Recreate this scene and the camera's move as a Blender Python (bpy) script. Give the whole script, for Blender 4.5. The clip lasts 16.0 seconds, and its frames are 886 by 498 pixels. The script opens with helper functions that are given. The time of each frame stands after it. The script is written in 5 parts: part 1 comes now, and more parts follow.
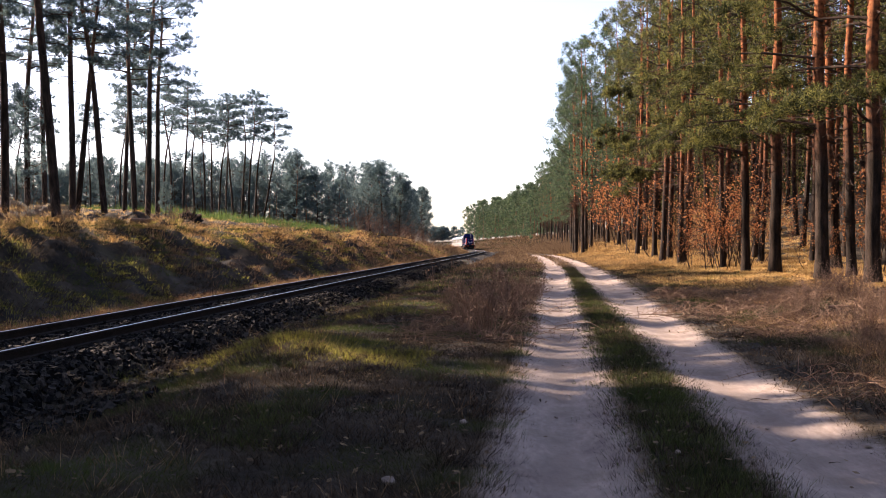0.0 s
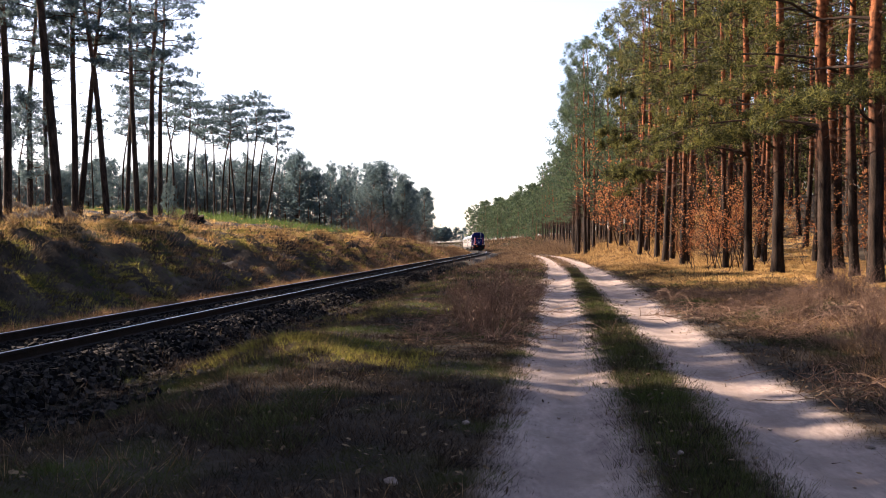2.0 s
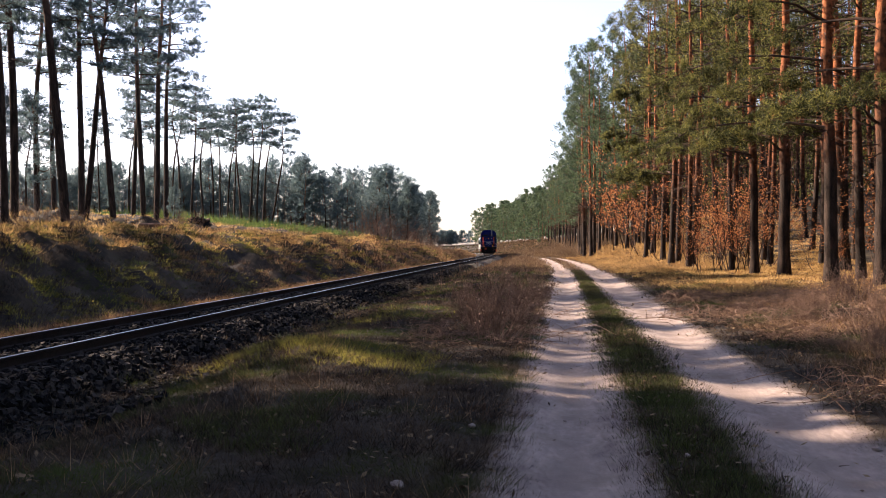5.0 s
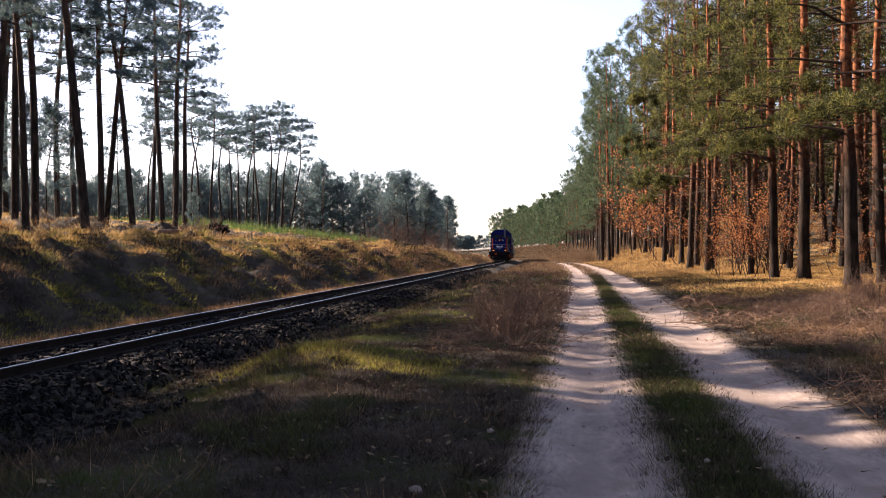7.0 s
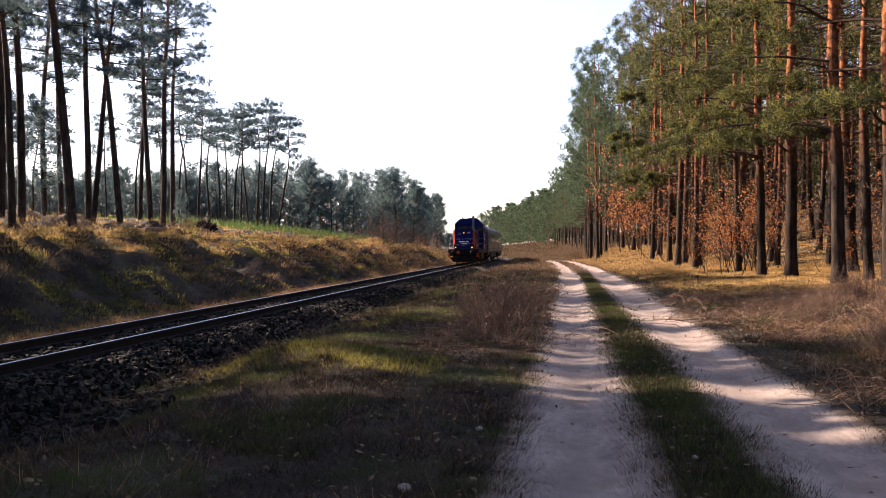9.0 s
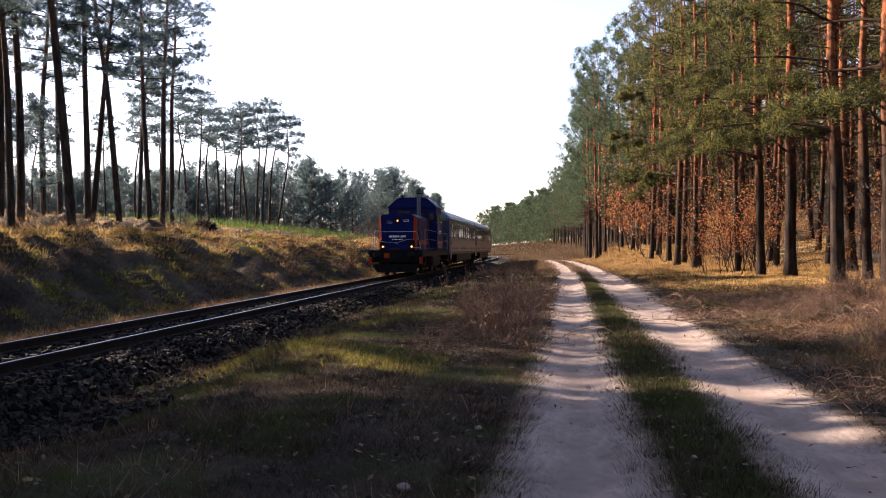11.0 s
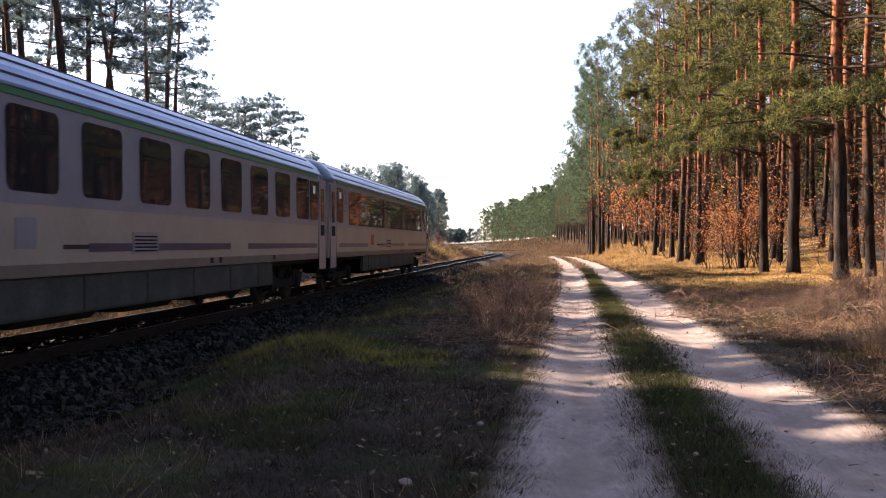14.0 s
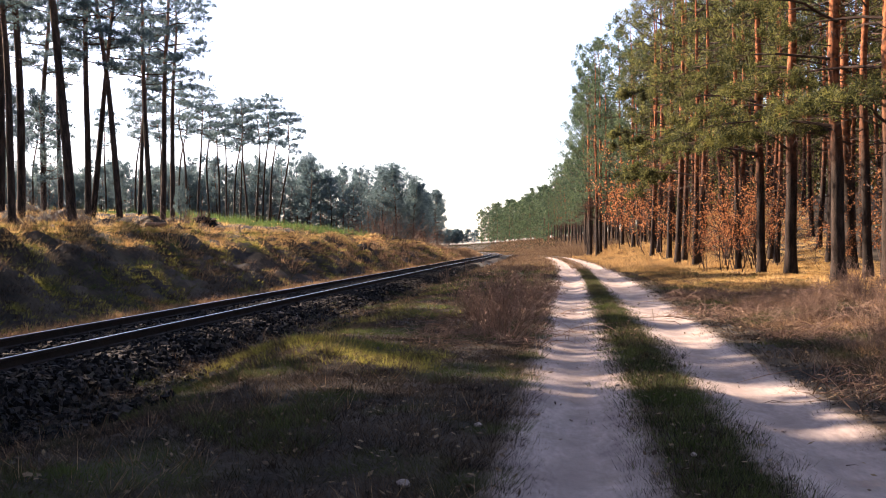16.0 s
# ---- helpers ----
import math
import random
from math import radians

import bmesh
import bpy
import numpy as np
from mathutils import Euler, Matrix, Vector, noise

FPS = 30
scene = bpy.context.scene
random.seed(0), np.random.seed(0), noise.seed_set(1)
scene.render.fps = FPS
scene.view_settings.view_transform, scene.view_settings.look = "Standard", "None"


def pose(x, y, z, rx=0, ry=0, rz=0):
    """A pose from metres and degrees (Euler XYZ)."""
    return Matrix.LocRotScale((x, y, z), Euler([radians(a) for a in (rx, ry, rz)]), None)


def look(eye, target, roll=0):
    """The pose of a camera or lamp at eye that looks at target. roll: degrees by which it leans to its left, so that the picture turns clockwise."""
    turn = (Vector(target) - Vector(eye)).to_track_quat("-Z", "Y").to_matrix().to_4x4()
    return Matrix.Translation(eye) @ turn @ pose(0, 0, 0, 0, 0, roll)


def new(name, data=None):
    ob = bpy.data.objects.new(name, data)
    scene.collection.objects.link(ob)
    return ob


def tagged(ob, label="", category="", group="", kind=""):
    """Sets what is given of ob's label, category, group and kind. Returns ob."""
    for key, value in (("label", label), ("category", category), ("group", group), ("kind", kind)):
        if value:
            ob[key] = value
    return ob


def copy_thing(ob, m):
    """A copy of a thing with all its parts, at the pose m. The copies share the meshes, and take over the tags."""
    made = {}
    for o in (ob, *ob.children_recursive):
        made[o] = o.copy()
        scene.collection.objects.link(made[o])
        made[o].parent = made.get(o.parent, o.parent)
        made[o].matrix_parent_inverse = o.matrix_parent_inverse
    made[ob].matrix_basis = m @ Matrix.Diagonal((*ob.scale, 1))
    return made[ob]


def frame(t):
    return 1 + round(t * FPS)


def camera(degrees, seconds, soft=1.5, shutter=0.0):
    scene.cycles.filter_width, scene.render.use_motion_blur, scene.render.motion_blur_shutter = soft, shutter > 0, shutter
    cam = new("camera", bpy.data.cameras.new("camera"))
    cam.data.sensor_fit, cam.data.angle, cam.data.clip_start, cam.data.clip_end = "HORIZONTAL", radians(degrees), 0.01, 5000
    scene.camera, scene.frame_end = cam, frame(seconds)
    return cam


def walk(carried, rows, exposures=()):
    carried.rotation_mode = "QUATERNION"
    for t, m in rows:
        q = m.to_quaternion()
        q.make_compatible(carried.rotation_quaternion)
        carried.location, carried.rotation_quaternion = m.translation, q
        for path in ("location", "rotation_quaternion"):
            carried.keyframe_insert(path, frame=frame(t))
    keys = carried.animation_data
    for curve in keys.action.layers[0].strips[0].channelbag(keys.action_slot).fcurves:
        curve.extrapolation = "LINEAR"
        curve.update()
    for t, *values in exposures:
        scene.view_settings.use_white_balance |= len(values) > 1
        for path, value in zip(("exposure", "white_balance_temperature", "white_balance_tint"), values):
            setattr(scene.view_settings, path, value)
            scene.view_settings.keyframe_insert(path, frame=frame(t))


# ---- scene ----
# ---- camera ----
cam = camera(46.96, 16.0, soft=0.95, shutter=0.12)
EYE = Vector((0.0, 0.0, 1.6))
# seconds, turn to the left, tilt up, lean to the right (degrees)
TURNS = [
    (0, 5.129, -0.413, 0.000), (0.5, 5.226, -0.363, 0.060), (1, 5.258, -0.366, 0.136), (1.5, 5.212, -0.358, 0.086),
    (2, 5.261, -0.365, 0.068), (2.5, 5.267, -0.371, 0.048), (3, 5.327, -0.360, 0.068), (3.5, 5.361, -0.345, 0.099),
    (4, 5.446, -0.334, 0.077), (5.2, 5.60, -0.18, 0.2), (6.5, 5.742, -0.029, 0.337), (7, 6.574, 0.093, 0.402),
    (7.5, 6.309, 0.045, 0.421), (8, 6.186, 0.033, 0.395), (8.5, 5.977, 0.006, 0.465), (9, 5.938, -0.040, 0.465),
    (11.5, 5.894, -0.065, 0.409), (12, 5.927, -0.057, 0.411), (12.5, 5.979, -0.108, 0.388), (13, 5.919, -0.230, 0.243),
    (13.5, 6.012, -0.333, 0.166), (14, 6.059, -0.303, 0.158), (14.5, 6.017, -0.278, 0.208), (15, 5.977, -0.291, 0.192),
    (15.5, 5.971, -0.272, 0.229), (16, 5.920, -0.252, 0.232)]


def aim(left, up, lean):
    a, b = radians(left), radians(up)
    return look(EYE, EYE + Vector((-math.sin(a) * math.cos(b), math.cos(a) * math.cos(b), math.sin(b))), -lean)


walk(cam, [(t, aim(a, b, c)) for t, a, b, c in TURNS], [(0, 2.1, 6250, 26), (12.9, 2.1, 6250, 26), (14.2, 2.5, 6250, 26), (16, 2.5, 6250, 26)])

# ---- light ----
SUN_AHEAD = 24.0     # degrees by which the sun stands ahead of square to the track, on its far side
SUN_HEIGHT = 31.0
world = bpy.data.worlds.new("sky")
scene.world = world
world.use_nodes = True
wn, wl = world.node_tree.nodes, world.node_tree.links
sky = wn.new("ShaderNodeTexSky")
sky.sky_type, sky.sun_disc = "NISHITA", False
sky.sun_elevation, sky.sun_rotation = radians(SUN_HEIGHT), radians(SUN_AHEAD - 90)
sky.air_density, sky.dust_density, sky.ozone_density = 1.0, 1.2, 1.0
wn["Background"].inputs["Strength"].default_value = 0.074
pale = wn.new("ShaderNodeHueSaturation")      # the clear blue of a dry winter sky
pale.inputs["Saturation"].default_value = 0.88
wl.new(sky.outputs["Color"], pale.inputs["Color"])
wl.new(pale.outputs["Color"], wn["Background"].inputs["Color"])
sun = new("sun", bpy.data.lights.new("sun", "SUN"))
sun.data.energy, sun.data.angle, sun.data.color = 5.0, radians(0.53), (1.0, 0.84, 0.60)
a, b = radians(SUN_AHEAD), radians(SUN_HEIGHT)
sun.matrix_world = look(Vector((-math.cos(a) * math.cos(b), math.sin(a) * math.cos(b), math.sin(b))) * 50, (0, 0, 0))


# ---- materials ----
def material(name, colours, scale=4.0, rough=0.85, metal=0.0, bump=0.3, bump_scale=None, stretch=(1, 1, 1), through_light=0.0,
             island=0.0, second=None, space="Object"):
    """Noise at two scales between the colours; island: how far single pieces differ; second: (colour, scale, low, high) patches."""
    m = bpy.data.materials.new(name)
    m.use_nodes = True
    n, l = m.node_tree.nodes, m.node_tree.links
    bsdf = n["Principled BSDF"]
    bsdf.inputs["Roughness"].default_value, bsdf.inputs["Metallic"].default_value = rough, metal
    if rough >= 0.6:
        bsdf.inputs["Specular IOR Level"].default_value = 0.12
    co = n.new("ShaderNodeTexCoord")
    mp = n.new("ShaderNodeMapping")
    mp.inputs["Scale"].default_value = stretch
    l.new(co.outputs[space], mp.inputs["Vector"])
    big, fine = n.new("ShaderNodeTexNoise"), n.new("ShaderNodeTexNoise")
    for node, s, detail in ((big, scale, 5), (fine, scale * 9, 3)):
        node.inputs["Scale"].default_value, node.inputs["Detail"].default_value = s, detail
        l.new(mp.outputs["Vector"], node.inputs["Vector"])
    mixv = n.new("ShaderNodeMath")
    mixv.operation = "MULTIPLY_ADD"
    l.new(fine.outputs["Fac"], mixv.inputs[0])
    mixv.inputs[1].default_value = 0.5
    sub = n.new("ShaderNodeMath")
    sub.operation = "MULTIPLY_ADD"
    l.new(big.outputs["Fac"], sub.inputs[0])
    sub.inputs[1].default_value, sub.inputs[2].default_value = 1.0, -0.25
    l.new(sub.outputs[0], mixv.inputs[2])
    value = mixv.outputs[0]
    if island:
        geo = n.new("ShaderNodeNewGeometry")
        isl = n.new("ShaderNodeMath")
        isl.operation = "MULTIPLY_ADD"
        l.new(geo.outputs["Random Per Island"], isl.inputs[0])
        isl.inputs[1].default_value = island
        shift = n.new("ShaderNodeMath")
        shift.operation = "SUBTRACT"
        l.new(value, shift.inputs[0])
        shift.inputs[1].default_value = island / 2
        l.new(shift.outputs[0], isl.inputs[2])
        value = isl.outputs[0]
    ramp = n.new("ShaderNodeValToRGB")
    el = ramp.color_ramp.elements
    while len(el) < len(colours):
        el.new(0.5)
    for i, c in enumerate(colours):
        el[i].position = 0.28 + 0.44 * i / max(1, len(colours) - 1)
        el[i].color = (*c, 1)
    l.new(value, ramp.inputs[0])
    colour = ramp.outputs[0]
    if second:
        c2, s2, low, high = second
        pat = n.new("ShaderNodeTexNoise")
        pat.inputs["Scale"].default_value, pat.inputs["Detail"].default_value = s2, 4
        l.new(co.outputs[space], pat.inputs["Vector"])
        rng = n.new("ShaderNodeMapRange")
        rng.inputs["From Min"].default_value, rng.inputs["From Max"].default_value = low, high
        l.new(pat.outputs["Fac"], rng.inputs["Value"])
        mx = n.new("ShaderNodeMix")
        mx.data_type = "RGBA"
        l.new(rng.outputs["Result"], mx.inputs["Factor"])
        l.new(colour, mx.inputs["A"])
        mx.inputs["B"].default_value = (*c2, 1)
        colour = mx.outputs["Result"]
    l.new(colour, bsdf.inputs["Base Color"])
    if bump:
        bn = n.new("ShaderNodeBump")
        bn.inputs["Strength"].default_value, bn.inputs["Distance"].default_value = bump, 0.03
        src = fine
        if bump_scale:
            src = n.new("ShaderNodeTexNoise")
            src.inputs["Scale"].default_value, src.inputs["Detail"].default_value = bump_scale, 4
            l.new(mp.outputs["Vector"], src.inputs["Vector"])
        l.new(src.outputs["Fac"], bn.inputs["Height"])
        l.new(bn.outputs["Normal"], bsdf.inputs["Normal"])
    if through_light:
        tr, ms = n.new("ShaderNodeBsdfTranslucent"), n.new("ShaderNodeMixShader")
        l.new(colour, tr.inputs["Color"])
        ms.inputs[0].default_value = through_light
        l.new(bsdf.outputs[0], ms.inputs[1])
        l.new(tr.outputs[0], ms.inputs[2])
        l.new(ms.outputs[0], n["Material Output"].inputs["Surface"])
    return m


def glow(name, colour, strength):
    m = bpy.data.materials.new(name)
    m.use_nodes = True
    bsdf = m.node_tree.nodes["Principled BSDF"]
    bsdf.inputs["Base Color"].default_value = (*colour, 1)
    bsdf.inputs["Emission Color"].default_value = (*colour, 1)
    bsdf.inputs["Emission Strength"].default_value = strength
    return m


def pine_bark(name, low, high, dark, bright, f=1.0):
    """Scots pine: grey-brown plates low down, thin orange bark higher up."""
    m = material(name, [tuple(f * v for v in (0.009, 0.0065, 0.005)), tuple(f * v for v in (0.024, 0.0165, 0.012)), tuple(f * v for v in (0.055, 0.037, 0.027))],
                 3.0, 0.9, bump=1.0, stretch=(2.4, 2.4, 0.5))
    n, l = m.node_tree.nodes, m.node_tree.links
    bsdf = n["Principled BSDF"]
    old = bsdf.inputs["Base Color"].links[0].from_socket
    co, sep, rng, mx = n.new("ShaderNodeTexCoord"), n.new("ShaderNodeSeparateXYZ"), n.new("ShaderNodeMapRange"), n.new("ShaderNodeMix")
    l.new(co.outputs["Object"], sep.inputs[0])
    rng.inputs["From Min"].default_value, rng.inputs["From Max"].default_value = low, high
    l.new(sep.outputs["Z"], rng.inputs["Value"])
    up = n.new("ShaderNodeTexNoise")
    up.inputs["Scale"].default_value = 5
    l.new(co.outputs["Object"], up.inputs["Vector"])
    ramp = n.new("ShaderNodeValToRGB")
    ramp.color_ramp.elements[0].color, ramp.color_ramp.elements[1].color = (*dark, 1), (*bright, 1)
    ramp.color_ramp.elements[0].position, ramp.color_ramp.elements[1].position = 0.35, 0.65
    l.new(up.outputs["Fac"], ramp.inputs[0])
    mx.data_type = "RGBA"
    l.new(rng.outputs["Result"], mx.inputs["Factor"])
    l.new(old, mx.inputs["A"])
    l.new(ramp.outputs[0], mx.inputs["B"])
    l.new(mx.outputs["Result"], bsdf.inputs["Base Color"])
    return m


M_GROUND = material("forest_floor", [(0.011, 0.0085, 0.0065), (0.027, 0.021, 0.0145), (0.060, 0.046, 0.030)], 0.9, 0.95, bump=0.8, bump_scale=14,
                    second=((0.040, 0.040, 0.016), 0.21, 0.60, 0.76))
def sand(middle=None, half=0.5):
    """Pale sand; with a middle line given it fades into the forest floor towards its ragged edges, and is packed darker where wheels run."""
    m = material("sand", [(0.150, 0.115, 0.100), (0.222, 0.177, 0.152), (0.300, 0.243, 0.204)], 1.6, 0.95, bump=0.5, bump_scale=24, stretch=(1.6, 0.5, 1),
                 second=((0.13, 0.095, 0.068), 1.1, 0.58, 0.78))
    if middle is None:
        return m
    n, l = m.node_tree.nodes, m.node_tree.links
    bsdf = n["Principled BSDF"]
    pale_sand = bsdf.inputs["Base Color"].links[0].from_socket

    def calc(kind, a, b, c=None):
        q = n.new("ShaderNodeMath")
        q.operation = kind
        for k, v in enumerate((a, b, c)):
            if v is None:
                continue
            if isinstance(v, (int, float)):
                q.inputs[k].default_value = v
            else:
                l.new(v, q.inputs[k])
        return q.outputs[0]

    def blend(fac, a, b):
        mx = n.new("ShaderNodeMix")
        mx.data_type = "RGBA"
        l.new(fac, mx.inputs["Factor"])
        for name, v in (("A", a), ("B", b)):
            if isinstance(v, tuple):
                mx.inputs[name].default_value = (*v, 1)
            else:
                l.new(v, mx.inputs[name])
        return mx.outputs["Result"]

    def spread(v, low, high):
        r = n.new("ShaderNodeMapRange")
        r.inputs["From Min"].default_value, r.inputs["From Max"].default_value = low, high
        l.new(v, r.inputs["Value"])
        return r.outputs["Result"]

    co, sep = n.new("ShaderNodeTexCoord"), n.new("ShaderNodeSeparateXYZ")
    l.new(co.outputs["Object"], sep.inputs[0])
    along = n.new("ShaderNodeMapRange")
    along.interpolation_type = "SMOOTHSTEP"
    for key, v in (("From Min", 14), ("From Max", 42), ("To Min", 1.0), ("To Max", 1.45)):
        along.inputs[key].default_value = v
    l.new(sep.outputs["Y"], along.inputs["Value"])
    swing = calc("POWER", calc("MAXIMUM", calc("SUBTRACT", sep.outputs["Y"], 45.0), 0.0), 2.0)
    turn = calc("POWER", calc("MAXIMUM", calc("SUBTRACT", sep.outputs["Y"], 108.5), 0.0), 2.0)
    shifted = calc("ADD", calc("MULTIPLY_ADD", sep.outputs["Y"], -0.018, sep.outputs["X"]), calc("MULTIPLY_ADD", swing, 4.0e-4, calc("MULTIPLY", turn, 3.5e-4)))
    off = calc("ABSOLUTE", calc("SUBTRACT", shifted, middle), 0)
    rag = []
    for sc in (1.3, 6.0, 24.0):
        t = n.new("ShaderNodeTexNoise")
        t.inputs["Scale"].default_value, t.inputs["Detail"].default_value = sc, 3
        l.new(co.outputs["Object"], t.inputs["Vector"])
        rag.append(t.outputs["Fac"])
    edge = calc("ADD", calc("MULTIPLY_ADD", rag[0], 0.36, calc("DIVIDE", calc("DIVIDE", off, half), along.outputs["Result"])), calc("MULTIPLY_ADD", rag[1], 0.34, calc("MULTIPLY", rag[2], 0.30)))
    dirt = blend(spread(rag[2], 0.35, 0.65), (0.030, 0.022, 0.015), (0.085, 0.062, 0.036))
    packed = blend(spread(rag[1], 0.3, 0.7), (0.20, 0.155, 0.13), (0.16, 0.125, 0.105))
    run = calc("MULTIPLY", spread(off, 0.24, 0.05), spread(rag[0], 0.40, 0.60))
    l.new(blend(spread(edge, 1.28, 1.62), blend(run, pale_sand, packed), dirt), bsdf.inputs["Base Color"])
    return m


M_SAND = sand()
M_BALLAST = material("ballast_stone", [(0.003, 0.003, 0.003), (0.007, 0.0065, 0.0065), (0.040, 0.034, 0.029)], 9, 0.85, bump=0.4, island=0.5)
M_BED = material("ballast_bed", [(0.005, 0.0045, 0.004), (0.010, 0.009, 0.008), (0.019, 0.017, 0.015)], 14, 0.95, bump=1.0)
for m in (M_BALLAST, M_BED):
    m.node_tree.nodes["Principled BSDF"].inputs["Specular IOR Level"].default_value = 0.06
M_RAIL = material("rail_steel", [(0.009, 0.0065, 0.005), (0.019, 0.0125, 0.0095)], 6, 0.8, 0.0, bump=0.2)
M_RAILTOP = material("worn_rail_head", [(0.24, 0.24, 0.25), (0.36, 0.36, 0.37)], 12, 0.3, 1.0, bump=0.05, stretch=(8, 0.3, 1))
M_SLEEPER = material("sleeper_wood", [(0.016, 0.013, 0.010), (0.034, 0.028, 0.022), (0.056, 0.048, 0.040)], 5, 0.9, bump=0.6, stretch=(0.5, 4, 4))
M_BARK = pine_bark("pine_bark", 4.0, 9.5, (0.07, 0.026, 0.011), (0.33, 0.118, 0.045))
# Bark copy for the left pines, backlight and haze coloured in as weaker orange.
M_BARK_BACKLIT = pine_bark("backlit_pine_bark", 7.0, 15.0, (0.09, 0.055, 0.04), (0.24, 0.13, 0.08), 1.3)
M_LIMB = material("pine_limb", [(0.026, 0.018, 0.014), (0.075, 0.047, 0.032)], 5, 0.9, bump=0.4)
# Brighter copy of the blond grass, with the sun's gold put into its colour.
M_GRASS_SUN = material("sunlit_grass", [(0.25, 0.135, 0.048), (0.48, 0.285, 0.095), (0.68, 0.455, 0.175)], 0.7, 0.85, bump=0, through_light=0.3, island=0.6)
# Moss green, brightened and yellowed so its colour carries sunlit highlights.
M_MOSS_SUN = material("moss", [(0.070, 0.066, 0.015), (0.165, 0.152, 0.028), (0.310, 0.270, 0.056)], 1.2, 0.8, bump=0, through_light=0.5, island=0.5)
M_NEEDLE = material("pine_needles", [(0.018, 0.023, 0.009), (0.050, 0.056, 0.018), (0.175, 0.165, 0.044)], 0.8, 0.6, bump=0, through_light=0.45, island=0.5)
# Blue-green pine needles, paled and blued further to imitate haze.
M_NEEDLE_HAZE = material("hazed_pine_needles", [(0.040, 0.066, 0.074), (0.076, 0.114, 0.120), (0.125, 0.168, 0.152)], 0.8, 0.6, bump=0, through_light=0.45, island=0.45)
# Same pines further off: needles duller and bluer, haze mixed into the colour.
M_NEEDLE_FAR_HAZE = material("far_hazed_needles", [(0.022, 0.040, 0.024), (0.050, 0.080, 0.042), (0.105, 0.135, 0.060)], 0.8, 0.6, bump=0, through_light=0.35, island=0.5)
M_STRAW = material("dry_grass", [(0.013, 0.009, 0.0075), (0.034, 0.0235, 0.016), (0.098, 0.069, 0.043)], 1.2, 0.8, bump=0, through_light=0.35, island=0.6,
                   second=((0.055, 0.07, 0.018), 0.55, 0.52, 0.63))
M_BLOND = material("blond_grass", [(0.095, 0.047, 0.025), (0.22, 0.124, 0.060), (0.37, 0.240, 0.122)], 1.2, 0.8, bump=0, through_light=0.35, island=0.6)
M_DULL = material("dull_brown_grass", [(0.050, 0.030, 0.019), (0.115, 0.072, 0.042), (0.220, 0.145, 0.078)], 0.6, 0.85, bump=0, through_light=0.3, island=0.6)
M_GREEN = material("green_grass", [(0.019, 0.025, 0.007), (0.041, 0.053, 0.014), (0.088, 0.095, 0.027)], 1.4, 0.75, bump=0, through_light=0.35, island=0.5)
M_SAPLING = material("young_green_growth", [(0.045, 0.075, 0.018), (0.085, 0.130, 0.032), (0.150, 0.200, 0.055)], 1.2, 0.7, bump=0, through_light=0.5, island=0.5)
M_OAK = material("withered_leaves", [(0.16, 0.055, 0.022), (0.30, 0.115, 0.04), (0.42, 0.19, 0.075)], 1.5, 0.75, bump=0, through_light=0.4, island=0.6)
M_TWIG = material("bare_twigs", [(0.085, 0.050, 0.034), (0.215, 0.138, 0.095)], 4, 0.9, bump=0, island=0.4)
M_LITTER = material("leaf_litter", [(0.034, 0.022, 0.014), (0.080, 0.052, 0.030), (0.160, 0.112, 0.062)], 3, 0.85, bump=0, through_light=0.15, island=0.7)
M_BIRCH = material("birch_bark", [(0.10, 0.09, 0.08), (0.42, 0.39, 0.35), (0.55, 0.52, 0.48)], 3, 0.8, bump=0.2, stretch=(1, 1, 3))


# ---- the lie of the land ----
def bend(y):
    """How far the track and all beside it swing to the left at y."""
    s = max(0.0, y - 108.5)
    return 3.5e-4 * s * s if s < 420 else 3.5e-4 * 420 * (2 * s - 420)


def dip(y):
    s = max(0.0, y - 60)
    return 1.65e-5 * s * s if s < 320 else 1.65e-5 * 320 * (2 * s - 320)


def lane(y):
    """How far the road lies to the right of its start at y; far off it swings towards the track."""
    s = max(0.0, y - 45)
    return 0.018 * y - 4.0e-4 * s * s if s < 150 else 0.018 * y - 9.0 - 0.12 * (s - 150)


def step(a, b, v):
    v = min(1.0, max(0.0, (v - a) / (b - a)))
    return v * v * (3 - 2 * v)


TRACK = -7.72        # middle of the track beside the eye
RAIL = 0.17          # height of the rail heads


def nz(x, y, s, k=0.0):
    return noise.noise((x * s, y * s, k))


